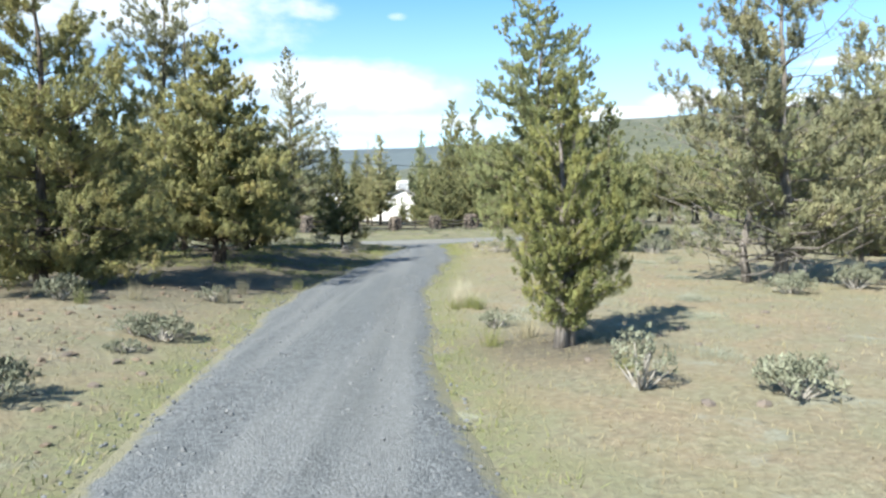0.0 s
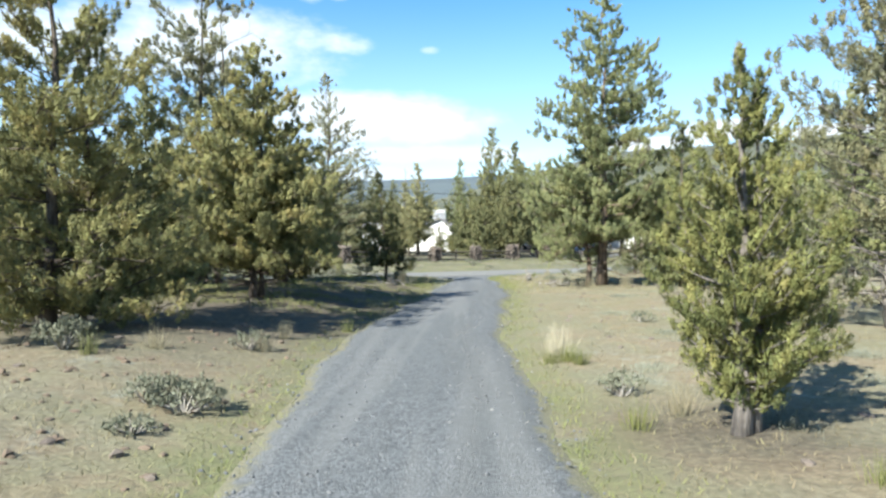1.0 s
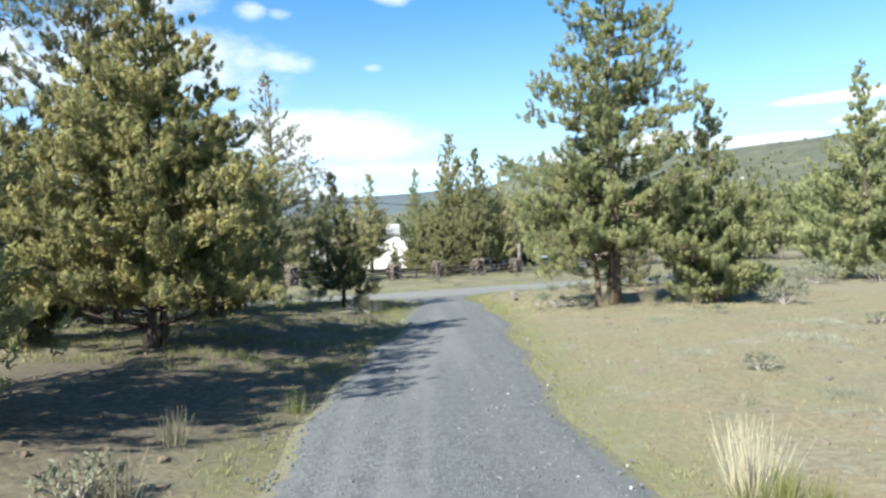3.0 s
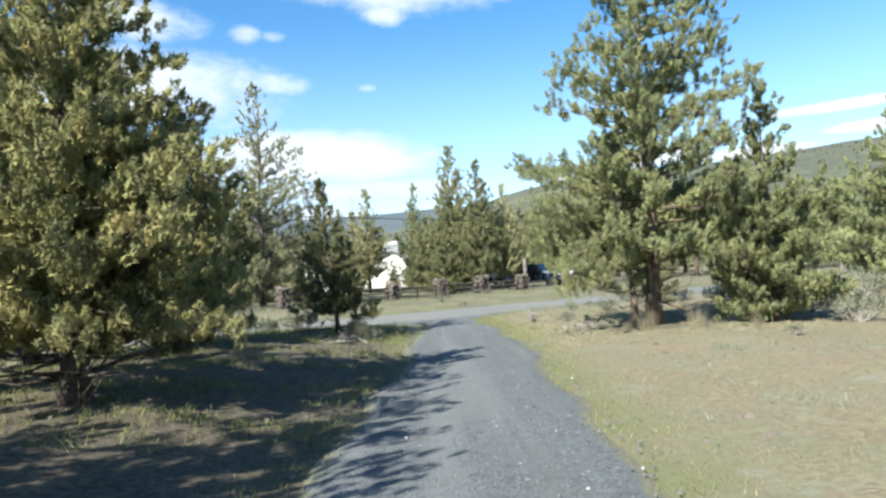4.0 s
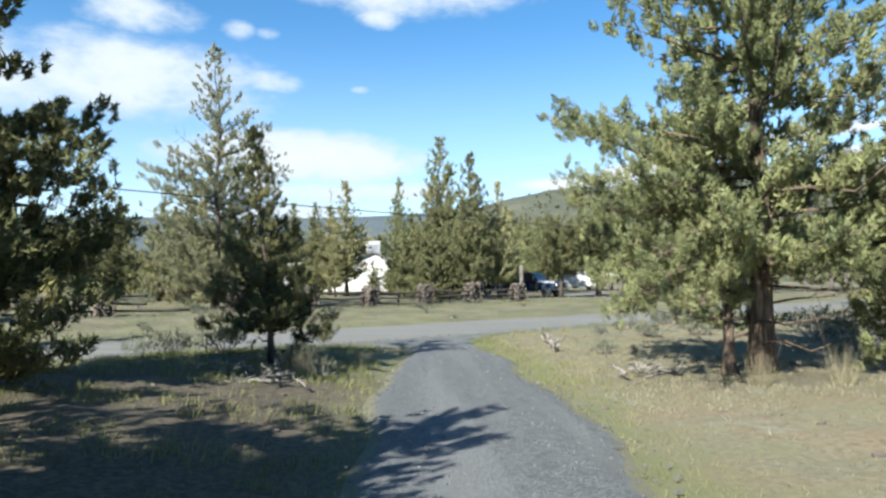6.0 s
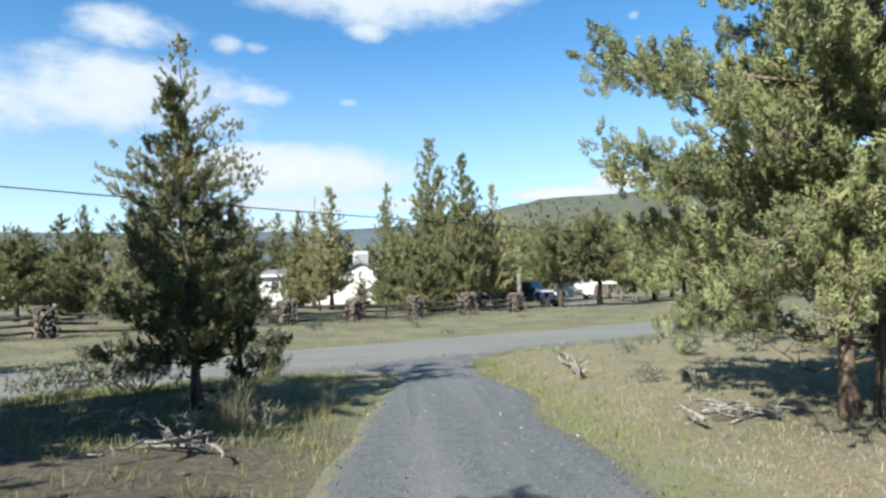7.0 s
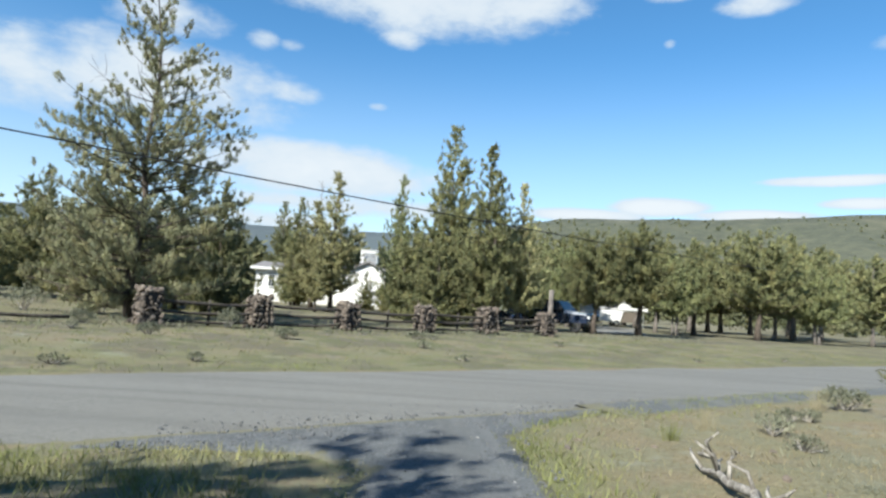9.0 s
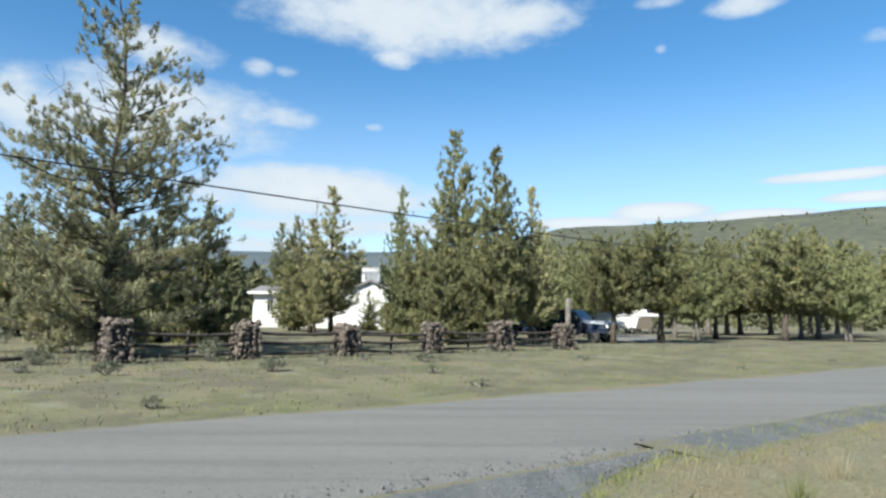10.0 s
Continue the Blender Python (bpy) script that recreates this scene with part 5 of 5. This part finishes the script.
car = empty("parked_car", pose(4.0, 73.0, hz(4, 73), 0, 0, -5), "dark car with a pale roof parked under the junipers", "car", "parked vehicles")
part("body", profile([(-2.3, 0.35), (2.2, 0.35), (2.25, 0.85), (1.2, 1.0), (-2.2, 1.05)], -0.88, 0.88, 0.08), DARK_PAINT, car, bevel=0.05)
part("cabin", profile([(-2.1, 1.03), (1.15, 1.0), (0.5, 1.55), (-1.9, 1.55)], -0.8, 0.8, 0.1), GLASS, car, "dark glazed cabin", bevel=0.03)
part("roof", Build().box(-1.95, 0.5, -0.7, 0.7, 1.555, 1.63), TRIM, car, "pale roof", bevel=0.02)
for s in (-1, 1):
    part("headlight", Build().box(2.16, 2.27, s * 0.6 - 0.15, s * 0.6 + 0.15, 0.65, 0.8), LAMP_GLASS, car)
    for x in (-1.4, 1.4):
        wheel(x, s * 0.78, 0.33, car)

OVERHANG_SHADE = plain("overhang_shade_brown", (0.096, 0.078, 0.060), 0.7, var=0.2, scale=2.0)
camper = empty("camper_trailer", pose(21.3, 95.0, hz(21.3, 95), 0, 0, -6), "white camper trailer with a raised front overhang", "camper")
part("body", profile([(-4.2, 0.5), (-0.3, 0.5), (0.0, 1.6), (2.5, 1.68), (2.45, 2.6), (2.2, 2.85), (-4.1, 2.85), (-4.25, 2.6)], -1.1, 1.1, 0.05), WHITE, camper, bevel=0.05)
# the shade beneath the overhang, built as a brown panel
part("front_panel", profile([(-0.25, 0.5), (1.0, 0.5), (1.3, 1.58), (0.05, 1.58)], -1.04, 1.04), OVERHANG_SHADE, camper, "brown panel standing for the shade under the overhang")
part("stripe", Build().box(-4.1, 2.3, -1.112, -1.09, 1.72, 1.8), GREY_METAL, camper, "grey trim stripe")
part("window", Build().box(-1.4, -0.6, -1.125, -1.08, 1.95, 2.45), GLASS, camper, bevel=0.02)
part("window", Build().box(0.8, 1.9, -1.125, -1.08, 2.1, 2.5), GLASS, camper, bevel=0.02)
part("door", Build().box(-2.6, -1.95, -1.13, -1.09, 0.65, 2.45), TRIM, camper, bevel=0.015)
part("roof_vent", Build().box(-0.3, 0.3, -0.3, 0.3, 2.85, 2.99), TRIM, camper, bevel=0.02)
part("jack", Build().tube([(2.1, -0.8, 0.0), (2.1, -0.8, 1.6)], [0.04, 0.04], 8), GREY_METAL, camper)
part("jack", Build().tube([(2.1, 0.8, 0.0), (2.1, 0.8, 1.6)], [0.04, 0.04], 8), GREY_METAL, camper)
for s in (-1, 1):
    wheel(-0.7, s * 1.0, 0.35, camper)

# ---------------------------------------------------------------- brush, grass, dead wood
def sagebrush(x, y, r, h, seed, label, mat=None, k=28, n=60):
    rng = np.random.default_rng(seed)
    stems = Build().add([(0, 0, -0.05)], [])
    cs = []
    for i in range(n):
        a, u = rng.uniform(0, 6.28), rng.uniform() ** 0.6
        tip = np.array([r * u * math.cos(a), r * u * math.sin(a), h * (0.35 + 0.65 * math.sqrt(max(0.0, 1 - u * u))) * rng.uniform(0.6, 1.0)])
        if i % 3 == 0:
            m = len(stems.v)
            stems.tube([(0.1 * tip[0], 0.1 * tip[1], -0.03), tip * (0.6, 0.6, 0.5), tip], [0.014, 0.009, 0.004], 4)
            stems.f.append((0, m, m + 1))
        cs.append(tip)
    cs = np.array(cs)
    leaf = sprays(rng, cs, np.full(len(cs), 0.24 * min(r, h)), k, unit(cs + 1e-6), up=0.9, slim=0.22, length=0.055 * (r + h) ** 0.5)
    ob = empty("sagebrush", pose(x, y, hz(x, y)), label, "shrub", "sagebrush")
    part("stem", stems, DEADWOOD, ob)
    part("foliage", quad_mesh("foliage", leaf, mat or SAGE), None, ob)
    return ob


BRUSH_WEST = [
    (-3.3, 7.8, 0.3, 0.24), (-3.65, 7.9, 0.22, 0.2), (-3.4, 7.1, 0.2, 0.1), (-5.5, 9.6, 0.3, 0.28), (-3.5, 5.1, 0.3, 0.26), (-3.5, 26.2, 0.3, 0.3),
    (-3.0, 25.6, 0.24, 0.22), (-5.0, 27.4, 0.5, 0.35), (-6.4, 28.2, 0.6, 0.4), (-3.8, 11.0, 0.26, 0.2),
]
BRUSH_EAST = [
    (1.65, 5.55, 0.24, 0.46), (2.75, 5.15, 0.28, 0.26), (0.68, 8.7, 0.2, 0.2), (4.2, 31.4, 0.3, 0.26), (3.4, 33.0, 0.26, 0.2), (5.7, 31.8, 0.34, 0.3), (2.2, 28.2, 0.24, 0.2), (4.4, 34.4, 0.2, 0.16), (4.8, 34.5, 0.17, 0.15), (3.2, 32.0, 0.2, 0.15), (6.0, 11.5, 0.35, 0.3), (7.4, 12.0, 0.4, 0.35),
]
CUSHIONS = [
    (2.75, 6.6, 0.24, 0.16), (2.35, 12.95, 0.22, 0.15), (2.5, 12.05, 0.34, 0.2), (3.05, 12.3, 0.3, 0.18), (4.2, 16.5, 0.4, 0.2), (5.6, 18.7, 0.36, 0.2), (4.0, 10.6, 0.3, 0.2), (1.75, 7.6, 0.26, 0.16),
    (1.25, 9.9, 0.3, 0.18), (0.95, 9.3, 0.26, 0.16), (3.5, 9.0, 0.3, 0.16), (2.1, 16.0, 0.3, 0.14), (6.4, 14.5, 0.4, 0.2), (3.2, 20.3, 0.4, 0.16), (5.0, 14.2, 0.34, 0.16),
    (2.9, 30.4, 0.26, 0.14), (3.6, 31.6, 0.3, 0.15), (1.9, 30.9, 0.2, 0.12), (4.6, 32.2, 0.34, 0.18), (2.4, 29.2, 0.28, 0.14), (3.9, 29.6, 0.24, 0.14), (5.4, 33.0, 0.3, 0.18), (4.8, 30.6, 0.3, 0.16),
]
BRUSH_FAR = [
    (7.6, 30.0, 0.7, 0.6), (8.8, 28.0, 0.8, 0.65), (8.0, 26.3, 0.6, 0.5), (6.8, 27.4, 0.6, 0.55), (10.6, 29.5, 0.8, 0.6), (12.6, 31.0, 0.8, 0.6),
    (14.0, 33.0, 0.9, 0.7), (15.5, 31.5, 0.8, 0.6), (11.2, 33.5, 0.7, 0.5), (7.2, 23.0, 0.6, 0.5), (6.6, 36.4, 0.4, 0.32), (-10.6, 44.2, 0.4, 0.3),
    (-7.0, 46.4, 0.35, 0.55), (-4.6, 43.2, 0.3, 0.22), (-7.6, 41.4, 0.3, 0.22), (-1.0, 47.0, 0.3, 0.2), (-12.6, 50.0, 0.7, 0.6), (-14.8, 49.0, 0.8, 0.7),
    (8.6, 35.9, 0.35, 0.3),
]
BRUSH = BRUSH_WEST + BRUSH_EAST + BRUSH_FAR
rng = np.random.default_rng(63)
for i in range(14):
    x, y = rng.uniform(-16, 16), rng.uniform(1.0, 9.0)
    BRUSH.append((x, 33.95 + ROAD_S * x + ROAD_W + y, rng.uniform(0.14, 0.26), rng.uniform(0.1, 0.18)))
for i in range(10):
    x, y = rng.uniform(0.9, 10), rng.uniform(8, 33)
    if off_road(x, y)[0] > 0.5 and abs(x - 3.4) + abs(y - 24.8) > 1.5:
        BRUSH.append((x, y, rng.uniform(0.12, 0.24), rng.uniform(0.1, 0.2)))
for i, (x, y, r, h) in enumerate(BRUSH):
    sagebrush(x, y, r, h, 200 + i, k=28 if r > 0.27 else 14, n=60 if r > 0.27 else 40, label="grey-green sagebrush with dry stems in the meadow" if r < 0.6 else "broad silvery sagebrush clump")


def blades(rng, pts, h0, h1, n, wd, bend=0.5, spread=0.05):
    """Grass blades in tufts: (len(pts) * n, 4, 3)."""
    p = np.repeat(np.asarray(pts, float), n, 0)
    c = np.stack([p[:, 0], p[:, 1], height(p[:, 0], p[:, 1]) - 0.01], -1)
    off = rng.normal(0, spread, (len(p), 2))
    c[:, :2] += off
    ln = rng.uniform(h0, h1, (len(p), 1)) * (p[:, 2:3] if p.shape[1] > 2 else 1)
    a = rng.uniform(0, 6.28, len(p))
    side = np.stack([np.cos(a), np.sin(a), 0 * a], -1) * wd * rng.uniform(0.6, 1.3, (len(p), 1))
    d = np.concatenate([off / max(spread, 1e-6) * 0.35 * bend + rng.normal(0, 0.35 * bend, (len(p), 2)), np.ones((len(p), 1))], 1)
    tip = c + unit(d) * ln
    return np.stack([c - side, c + side, tip + side * 0.25, tip - side * 0.25], 1)


def scatter(rng, n, x0, x1, y0, y1, keep):
    out = []
    p = np.stack([rng.uniform(x0, x1, n), rng.uniform(y0, y1, n)], -1)
    return p[keep(p[:, 0], p[:, 1])]


rng = np.random.default_rng(81)
def field(x, y):
    l, r = off_drive(x, y)
    n, f = off_road(x, y)
    patch = wave(x, y, 4.0, 9) + 0.6 * wave(x, y, 1.3, 10)
    shade = np.zeros(len(x))
    for bx, by, br in ((-6.2, 13.5, 3.4), (-5.2, 18, 3.6), (-6.0, 22.5, 4.0), (-4, 26, 2.0)):
        shade = np.maximum(shade, np.exp(-((x - bx) ** 2 + (y - by) ** 2) / br**2))
    return (np.maximum(l, r) > 0.05) & (shade < 0.45 + rng.normal(0, 0.15, len(x))) & (n > 0.1) & (patch + rng.normal(0, 0.5, len(x)) > -0.55)


p = scatter(rng, 32000, -10, 11, 2.5, 34, field)
tagged(new("dry_grass", quad_mesh("dry_grass", blades(rng, p, 0.015, 0.065, 4, 0.0045, 1.3, 0.07), DRY)), "short dry tan grass over the meadow", "grass", kind="stuff")
p = scatter(rng, 15000, -20, 30, 30, 60, lambda x, y: (off_road(x, y)[1] > 0.1) & (off_road(x, y)[1] < 22))
tagged(new("roadside_grass", quad_mesh("roadside_grass", blades(rng, p, 0.02, 0.075, 5, 0.009, 1.0, 0.14), GREEN)), "olive and tan grass strip between road and fence", "grass", kind="stuff")

p = scatter(rng, 9000, -22, 14, 28, 66, lambda x, y: (np.abs(off_road(x, y)[1] - 9.8 + rng.normal(0, 1.0, len(x))) < 1.5) & (wave(x, y, 3.0, 21) + rng.normal(0, 0.4, len(x)) > 0.0))
tagged(new("fence_weeds", quad_mesh("fence_weeds", blades(rng, p, 0.08, 0.34, 7, 0.010, 0.9, 0.09), SAGE)), "grey-green weeds and dry stems along the rail fence", "weeds", kind="stuff")


def on_verge(x, y):
    l, r = off_drive(x, y)
    n, f = off_road(x, y)
    d = np.maximum(l, r)
    return ((d > -0.28) & (d < 0.12 + np.abs(rng.normal(0, 0.28, len(x)))) & (n > -0.2)) | ((n > -0.1) & (n < np.abs(rng.normal(0, 0.8, len(x)))) & (d > 0))


p = scatter(rng, 38000, -10, 12, 3, 42, on_verge)
tagged(new("verge_grass", quad_mesh("verge_grass", blades(rng, p, 0.02, 0.085, 5, 0.005, 1.1, 0.05), GREEN)), "yellow-green grass along the gravel edges", "grass", kind="stuff")
p = scatter(rng, 6000, -9, -2.3, 15, 31, lambda x, y: (off_drive(x, y)[0] > 0.1) & (off_road(x, y)[0] > 0.1) & (wave(x, y, 2.2, 12) > 0.0))
tagged(new("shade_grass", quad_mesh("shade_grass", blades(rng, p, 0.04, 0.14, 6, 0.005, 1.0, 0.07), GREEN)), "taller green grass under the junipers", "grass", kind="stuff")
p = scatter(rng, 3800, 0.8, 7.5, 22.5, 30, lambda x, y: (off_drive(x, y)[1] > 0.3) & (off_road(x, y)[0] > 0.3) & (wave(x, y, 2.5, 13) > -0.2))
tagged(new("pale_grass", quad_mesh("pale_grass", blades(rng, p, 0.02, 0.08, 5, 0.005, 1.3, 0.09), STRAW)), "pale seed-headed grass round the big juniper", "grass", kind="stuff")

p = scatter(rng, 8000, 0.1, 10, 26.5, 41, lambda x, y: (off_drive(x, y)[1] > 0.0) & (off_road(x, y)[0] > 0.15) & (wave(x, y, 1.8, 14) > -0.3))
tagged(new("mouth_grass", quad_mesh("mouth_grass", blades(rng, p, 0.012, 0.05, 5, 0.005, 1.4, 0.1), DRY)), "low tan grass where the driveway meets the road", "grass", kind="stuff")
p = scatter(rng, 9000, -0.2, 9, 24, 40, lambda x, y: (off_drive(x, y)[1] > -0.1 - 0.9 * (y > 28.5) * rng.uniform(0, 1, len(x))) & (off_road(x, y)[0] > -0.3) & (np.minimum(off_drive(x, y)[1], off_road(x, y)[0]) < np.abs(rng.normal(0, 0.6, len(x)))))
tagged(new("green_verge", quad_mesh("green_verge", blades(rng, p, 0.03, 0.13, 6, 0.006, 1.0, 0.07), GREEN)), "soft green grass along the mouth of the driveway", "grass", kind="stuff")
p = scatter(rng, 2200, 0.8, 11, 10, 38, lambda x, y: (off_drive(x, y)[1] > 0.6) & (off_road(x, y)[0] > 0.8) & (wave(x, y, 2.3, 31) + rng.normal(0, 0.3, len(x)) > 0.55))
tagged(new("silver_scrub", quad_mesh("silver_scrub", blades(rng, p, 0.03, 0.12, 9, 0.007, 1.3, 0.08), SAGE)), "low silvery fuzzy scrub patches in the tan meadow", "scrub", kind="stuff")
p = scatter(rng, 5000, -14, -2.4, 25, 33, lambda x, y: (off_drive(x, y)[0] > 0.0) & (off_road(x, y)[0] > 0.1) & (wave(x, y, 1.8, 15) > -0.4))
tagged(new("roadside_tufts", quad_mesh("roadside_tufts", blades(rng, p, 0.04, 0.16, 5, 0.005, 1.0, 0.07), GREEN)), "green and straw tufts at the road edge", "grass", kind="stuff")

for i, (x, y, h, n) in enumerate([(0.3, 10.75, 0.52, 240), (0.42, 10.6, 0.26, 160), (0.55, 10.4, 0.22, 140), (0.2, 10.5, 0.2, 110), (-3.6, 11.0, 0.34, 110), (-3.7, 12.3, 0.34, 110), (-2.95, 13.6, 0.3, 90), (-4.7, 10.2, 0.34, 110),
                                  (-5.1, 9.4, 0.3, 90), (4.1, 23.8, 0.55, 160), (3.0, 23.9, 0.5, 150), (4.9, 22.8, 0.4, 110), (1.0, 7.9, 0.35, 110), (0.55, 7.5, 0.3, 100), (-3.3, 25.4, 0.5, 150), (-2.6, 27.6, 0.4, 120), (-2.5, 26.6, 0.35, 110),
                                  (2.6, 33.2, 0.35, 110), (1.9, 32.6, 0.3, 90), (5.6, 35.6, 0.45, 130), (6.2, 30.2, 0.4, 120), (1.7, 6.2, 0.25, 80)]):
    r2 = np.random.default_rng(300 + i)
    b = blades(r2, np.tile((x, y), (n, 1)), 0.45 * h, h, 1, 0.0026, 0.4, 0.035 + 0.05 * h) - (x, y, 0)
    b[:, :, 2] -= hz(x, y)
    clump = Build().add([(0, 0, -0.02)], [])
    for quad in b:
        m = len(clump.v)
        clump.v += [tuple(c) for c in quad]
        clump.f += [(m, m + 1, m + 2, m + 3), (0, m, m + 1)]
    ob = part("bunchgrass", clump, PALE if i == 0 else STRAW if h > 0.33 else GREEN)
    ob.matrix_basis = pose(x, y, hz(x, y))
    tagged(ob, "tall pale straw bunchgrass beside the driveway" if i == 0 else "dry bunchgrass tuft in the meadow", "grass tuft", "bunchgrass")


for i, (x, y, r, h) in enumerate(CUSHIONS):
    r2 = np.random.default_rng(340 + i)
    n = int(2600 * r)
    spot = np.stack([x + r2.normal(0, 0.5 * r, n), y + r2.normal(0, 0.62 * r, n)], -1)
    b = blades(r2, spot, 0.2 * h, 0.75 * h, 1, 0.0022, 1.5, 0.03) - (x, y, hz(x, y))
    mound = Build().add([(0, 0, -0.03)], [])
    for quad in b:
        m = len(mound.v)
        mound.v += [tuple(c) for c in quad]
        mound.f += [(m, m + 1, m + 2, m + 3), (0, m, m + 1)]
    ob = part("scrub_cushion", mound, SILVER)
    ob.matrix_basis = pose(x, y, hz(x, y))
    tagged(ob, "low silvery fuzzy scrub cushion in the tan meadow", "shrub", "scrub cushions")


def branch_pile(x, y, n, size, seed, label):
    rng = np.random.default_rng(seed)
    ob = empty("dead_branch_pile", pose(x, y, hz(x, y)), label, "branches", "dead wood")
    for i in range(n):
        a, ln = rng.uniform(0, 6.28), size * rng.uniform(0.35, 1.0)
        c = np.array([*rng.normal(0, 0.3 * size, 2), rng.uniform(0.02, 0.18 * size)])
        d = np.array([math.cos(a), math.sin(a), rng.uniform(-0.05, 0.35)])
        pts = [c + d * ln * t + rng.normal(0, 0.05 * ln, 3) * (1, 1, 0.6) for t in (-0.5, -0.2, 0.1, 0.3, 0.5)]
        pts = [np.array([p[0], p[1], max(p[2], 0.01)]) for p in pts]
        r0 = rng.uniform(0.012, 0.03) * size ** 0.5
        b = Build().tube(pts, [r0, r0 * 0.9, r0 * 0.7, r0 * 0.5, r0 * 0.25], 6)
        for _ in range(3):
            j = int(rng.integers(1, 4))
            e = pts[j] + unit(rng.normal(size=3) + (0, 0, 0.6)) * ln * 0.25
            b.tube([pts[j], (pts[j] + e) / 2 + rng.normal(0, 0.02, 3), e], [r0 * 0.45, r0 * 0.3, r0 * 0.15], 5)
        part("branch", b, DEADWOOD, ob, smooth=True)


branch_pile(-3.75, 24.3, 9, 0.8, 401, "bleached dead juniper branches in the shade")
branch_pile(-4.1, 25.0, 6, 0.9, 402, "pale dead branch in the grass under the young juniper")


def driftwood(x0, y0, x1, y1, seed):
    """A fallen bleached limb with broken upright prongs."""
    rng = np.random.default_rng(seed)
    ob = empty("fallen_limb", pose(x0, y0, hz(x0, y0)), "bleached fallen juniper limb with broken prongs in the meadow", "dead limb", "dead wood")
    d = np.array([x1 - x0, y1 - y0, 0.0])
    axis = [d * t + (rng.normal(0, 0.05), rng.normal(0, 0.05), 0.05 + 0.07 * math.sin(3.1 * t) + rng.normal(0, 0.02)) for t in np.linspace(0, 1, 8)]
    part("log", Build().tube(axis, [0.06, 0.055, 0.05, 0.044, 0.038, 0.03, 0.022, 0.01], 9), DEADWOOD, ob, smooth=True)
    for i in range(11):
        j = int(rng.integers(0, 7))
        ln = rng.uniform(0.15, 0.42)
        way = unit(np.array([rng.normal(0, 0.7), rng.normal(0, 0.7), rng.uniform(0.2, 1.1)]))
        e = axis[j] + way * ln
        e[2] = max(e[2], 0.02)
        mid = (axis[j] + e) / 2 + rng.normal(0, 0.05, 3) + (0, 0, 0.03)
        part("branch", Build().tube([axis[j], mid, e], [0.022, 0.017, 0.008], 6), DEADWOOD, ob, smooth=True)


driftwood(1.35, 29.0, 1.6, 31.2, 404)
branch_pile(2.15, 25.2, 11, 0.9, 405, "tangle of grey dead branches in dry grass")
branch_pile(2.05, 31.8, 3, 0.5, 407, "pale dead stick in the roadside grass")

# loose stones
def stones(name, n, where, s0, s1, mat, label, seed):
    rng = np.random.default_rng(seed)
    ico = np.array([v.co[:] for v in STONES[0].vertices])
    tri = np.array([p.vertices[:] for p in STONES[0].polygons])
    p = where(rng, n)
    n = len(p)
    s = rng.uniform(s0, s1, (n, 1, 1)) * rng.uniform(0.7, 1.3, (n, 1, 3))
    a = rng.uniform(0, 6.28, n)
    rot = np.stack([np.stack([np.cos(a), -np.sin(a), 0 * a], -1), np.stack([np.sin(a), np.cos(a), 0 * a], -1), np.tile((0, 0, 1.0), (n, 1))], 1)
    v = np.einsum("nij,nkj->nki", rot, ico[None] * s)
    z = np.where(np.maximum(*off_drive(p[:, 0], p[:, 1])) < 0.1, 0.012, height(p[:, 0], p[:, 1]))
    v += np.concatenate([p, z[:, None]], 1)[:, None]
    f = (tri[None] + np.arange(n)[:, None, None] * len(ico)).reshape(-1, 3)
    me = bpy.data.meshes.new(name)
    me.from_pydata(v.reshape(-1, 3).tolist(), [], f.tolist())
    me.materials.append(mat)
    me.update()
    tagged(new(name, me), label, "stones", kind="stuff")


def drive_spots(rng, n):
    y = rng.uniform(3, 33, n)
    return np.stack([np.interp(y, DRIVE_Y, DRIVE_L) - 0.15 + (np.interp(y, DRIVE_Y, DRIVE_R) - np.interp(y, DRIVE_Y, DRIVE_L) + 0.3) * rng.uniform(0, 1, n), y], -1)


def field_spots(rng, n):
    return scatter(rng, n, -7, 7, 3, 33, lambda x, y: (np.maximum(*off_drive(x, y)) > 0.2) & (off_road(x, y)[0] > 0.2))


def shoulder_spots(rng, n):
    x = rng.uniform(-4, 12, n)
    return np.stack([x, 33.95 + ROAD_S * x + np.abs(rng.normal(0, 0.75, n)) - 0.75], -1)


stones("gravel", 3000, drive_spots, 0.007, 0.019, STONE_GREY, "loose grey gravel stones on the driveway", 501)
stones("pale_pebbles", 80, drive_spots, 0.008, 0.018, STONE_PALE, "scattered pale pebbles on the driveway", 502)
stones("field_stones", 260, field_spots, 0.02, 0.06, ROCK, "small brown stones in the dry meadow", 503)
stones("shoulder_gravel", 2600, shoulder_spots, 0.007, 0.02, STONE_GREY, "loose grey gravel along the road shoulder", 504)
stones("soil_clods", 900, lambda rng, n: scatter(rng, n, -8, -2.2, 3, 12, lambda x, y: (off_drive(x, y)[0] > 0.25) & (wave(x, y, 1.6, 41) + rng.normal(0, 0.3, len(x)) > 0.0)), 0.015, 0.05, SOIL, "reddish-brown soil clods between sparse grass", 505)
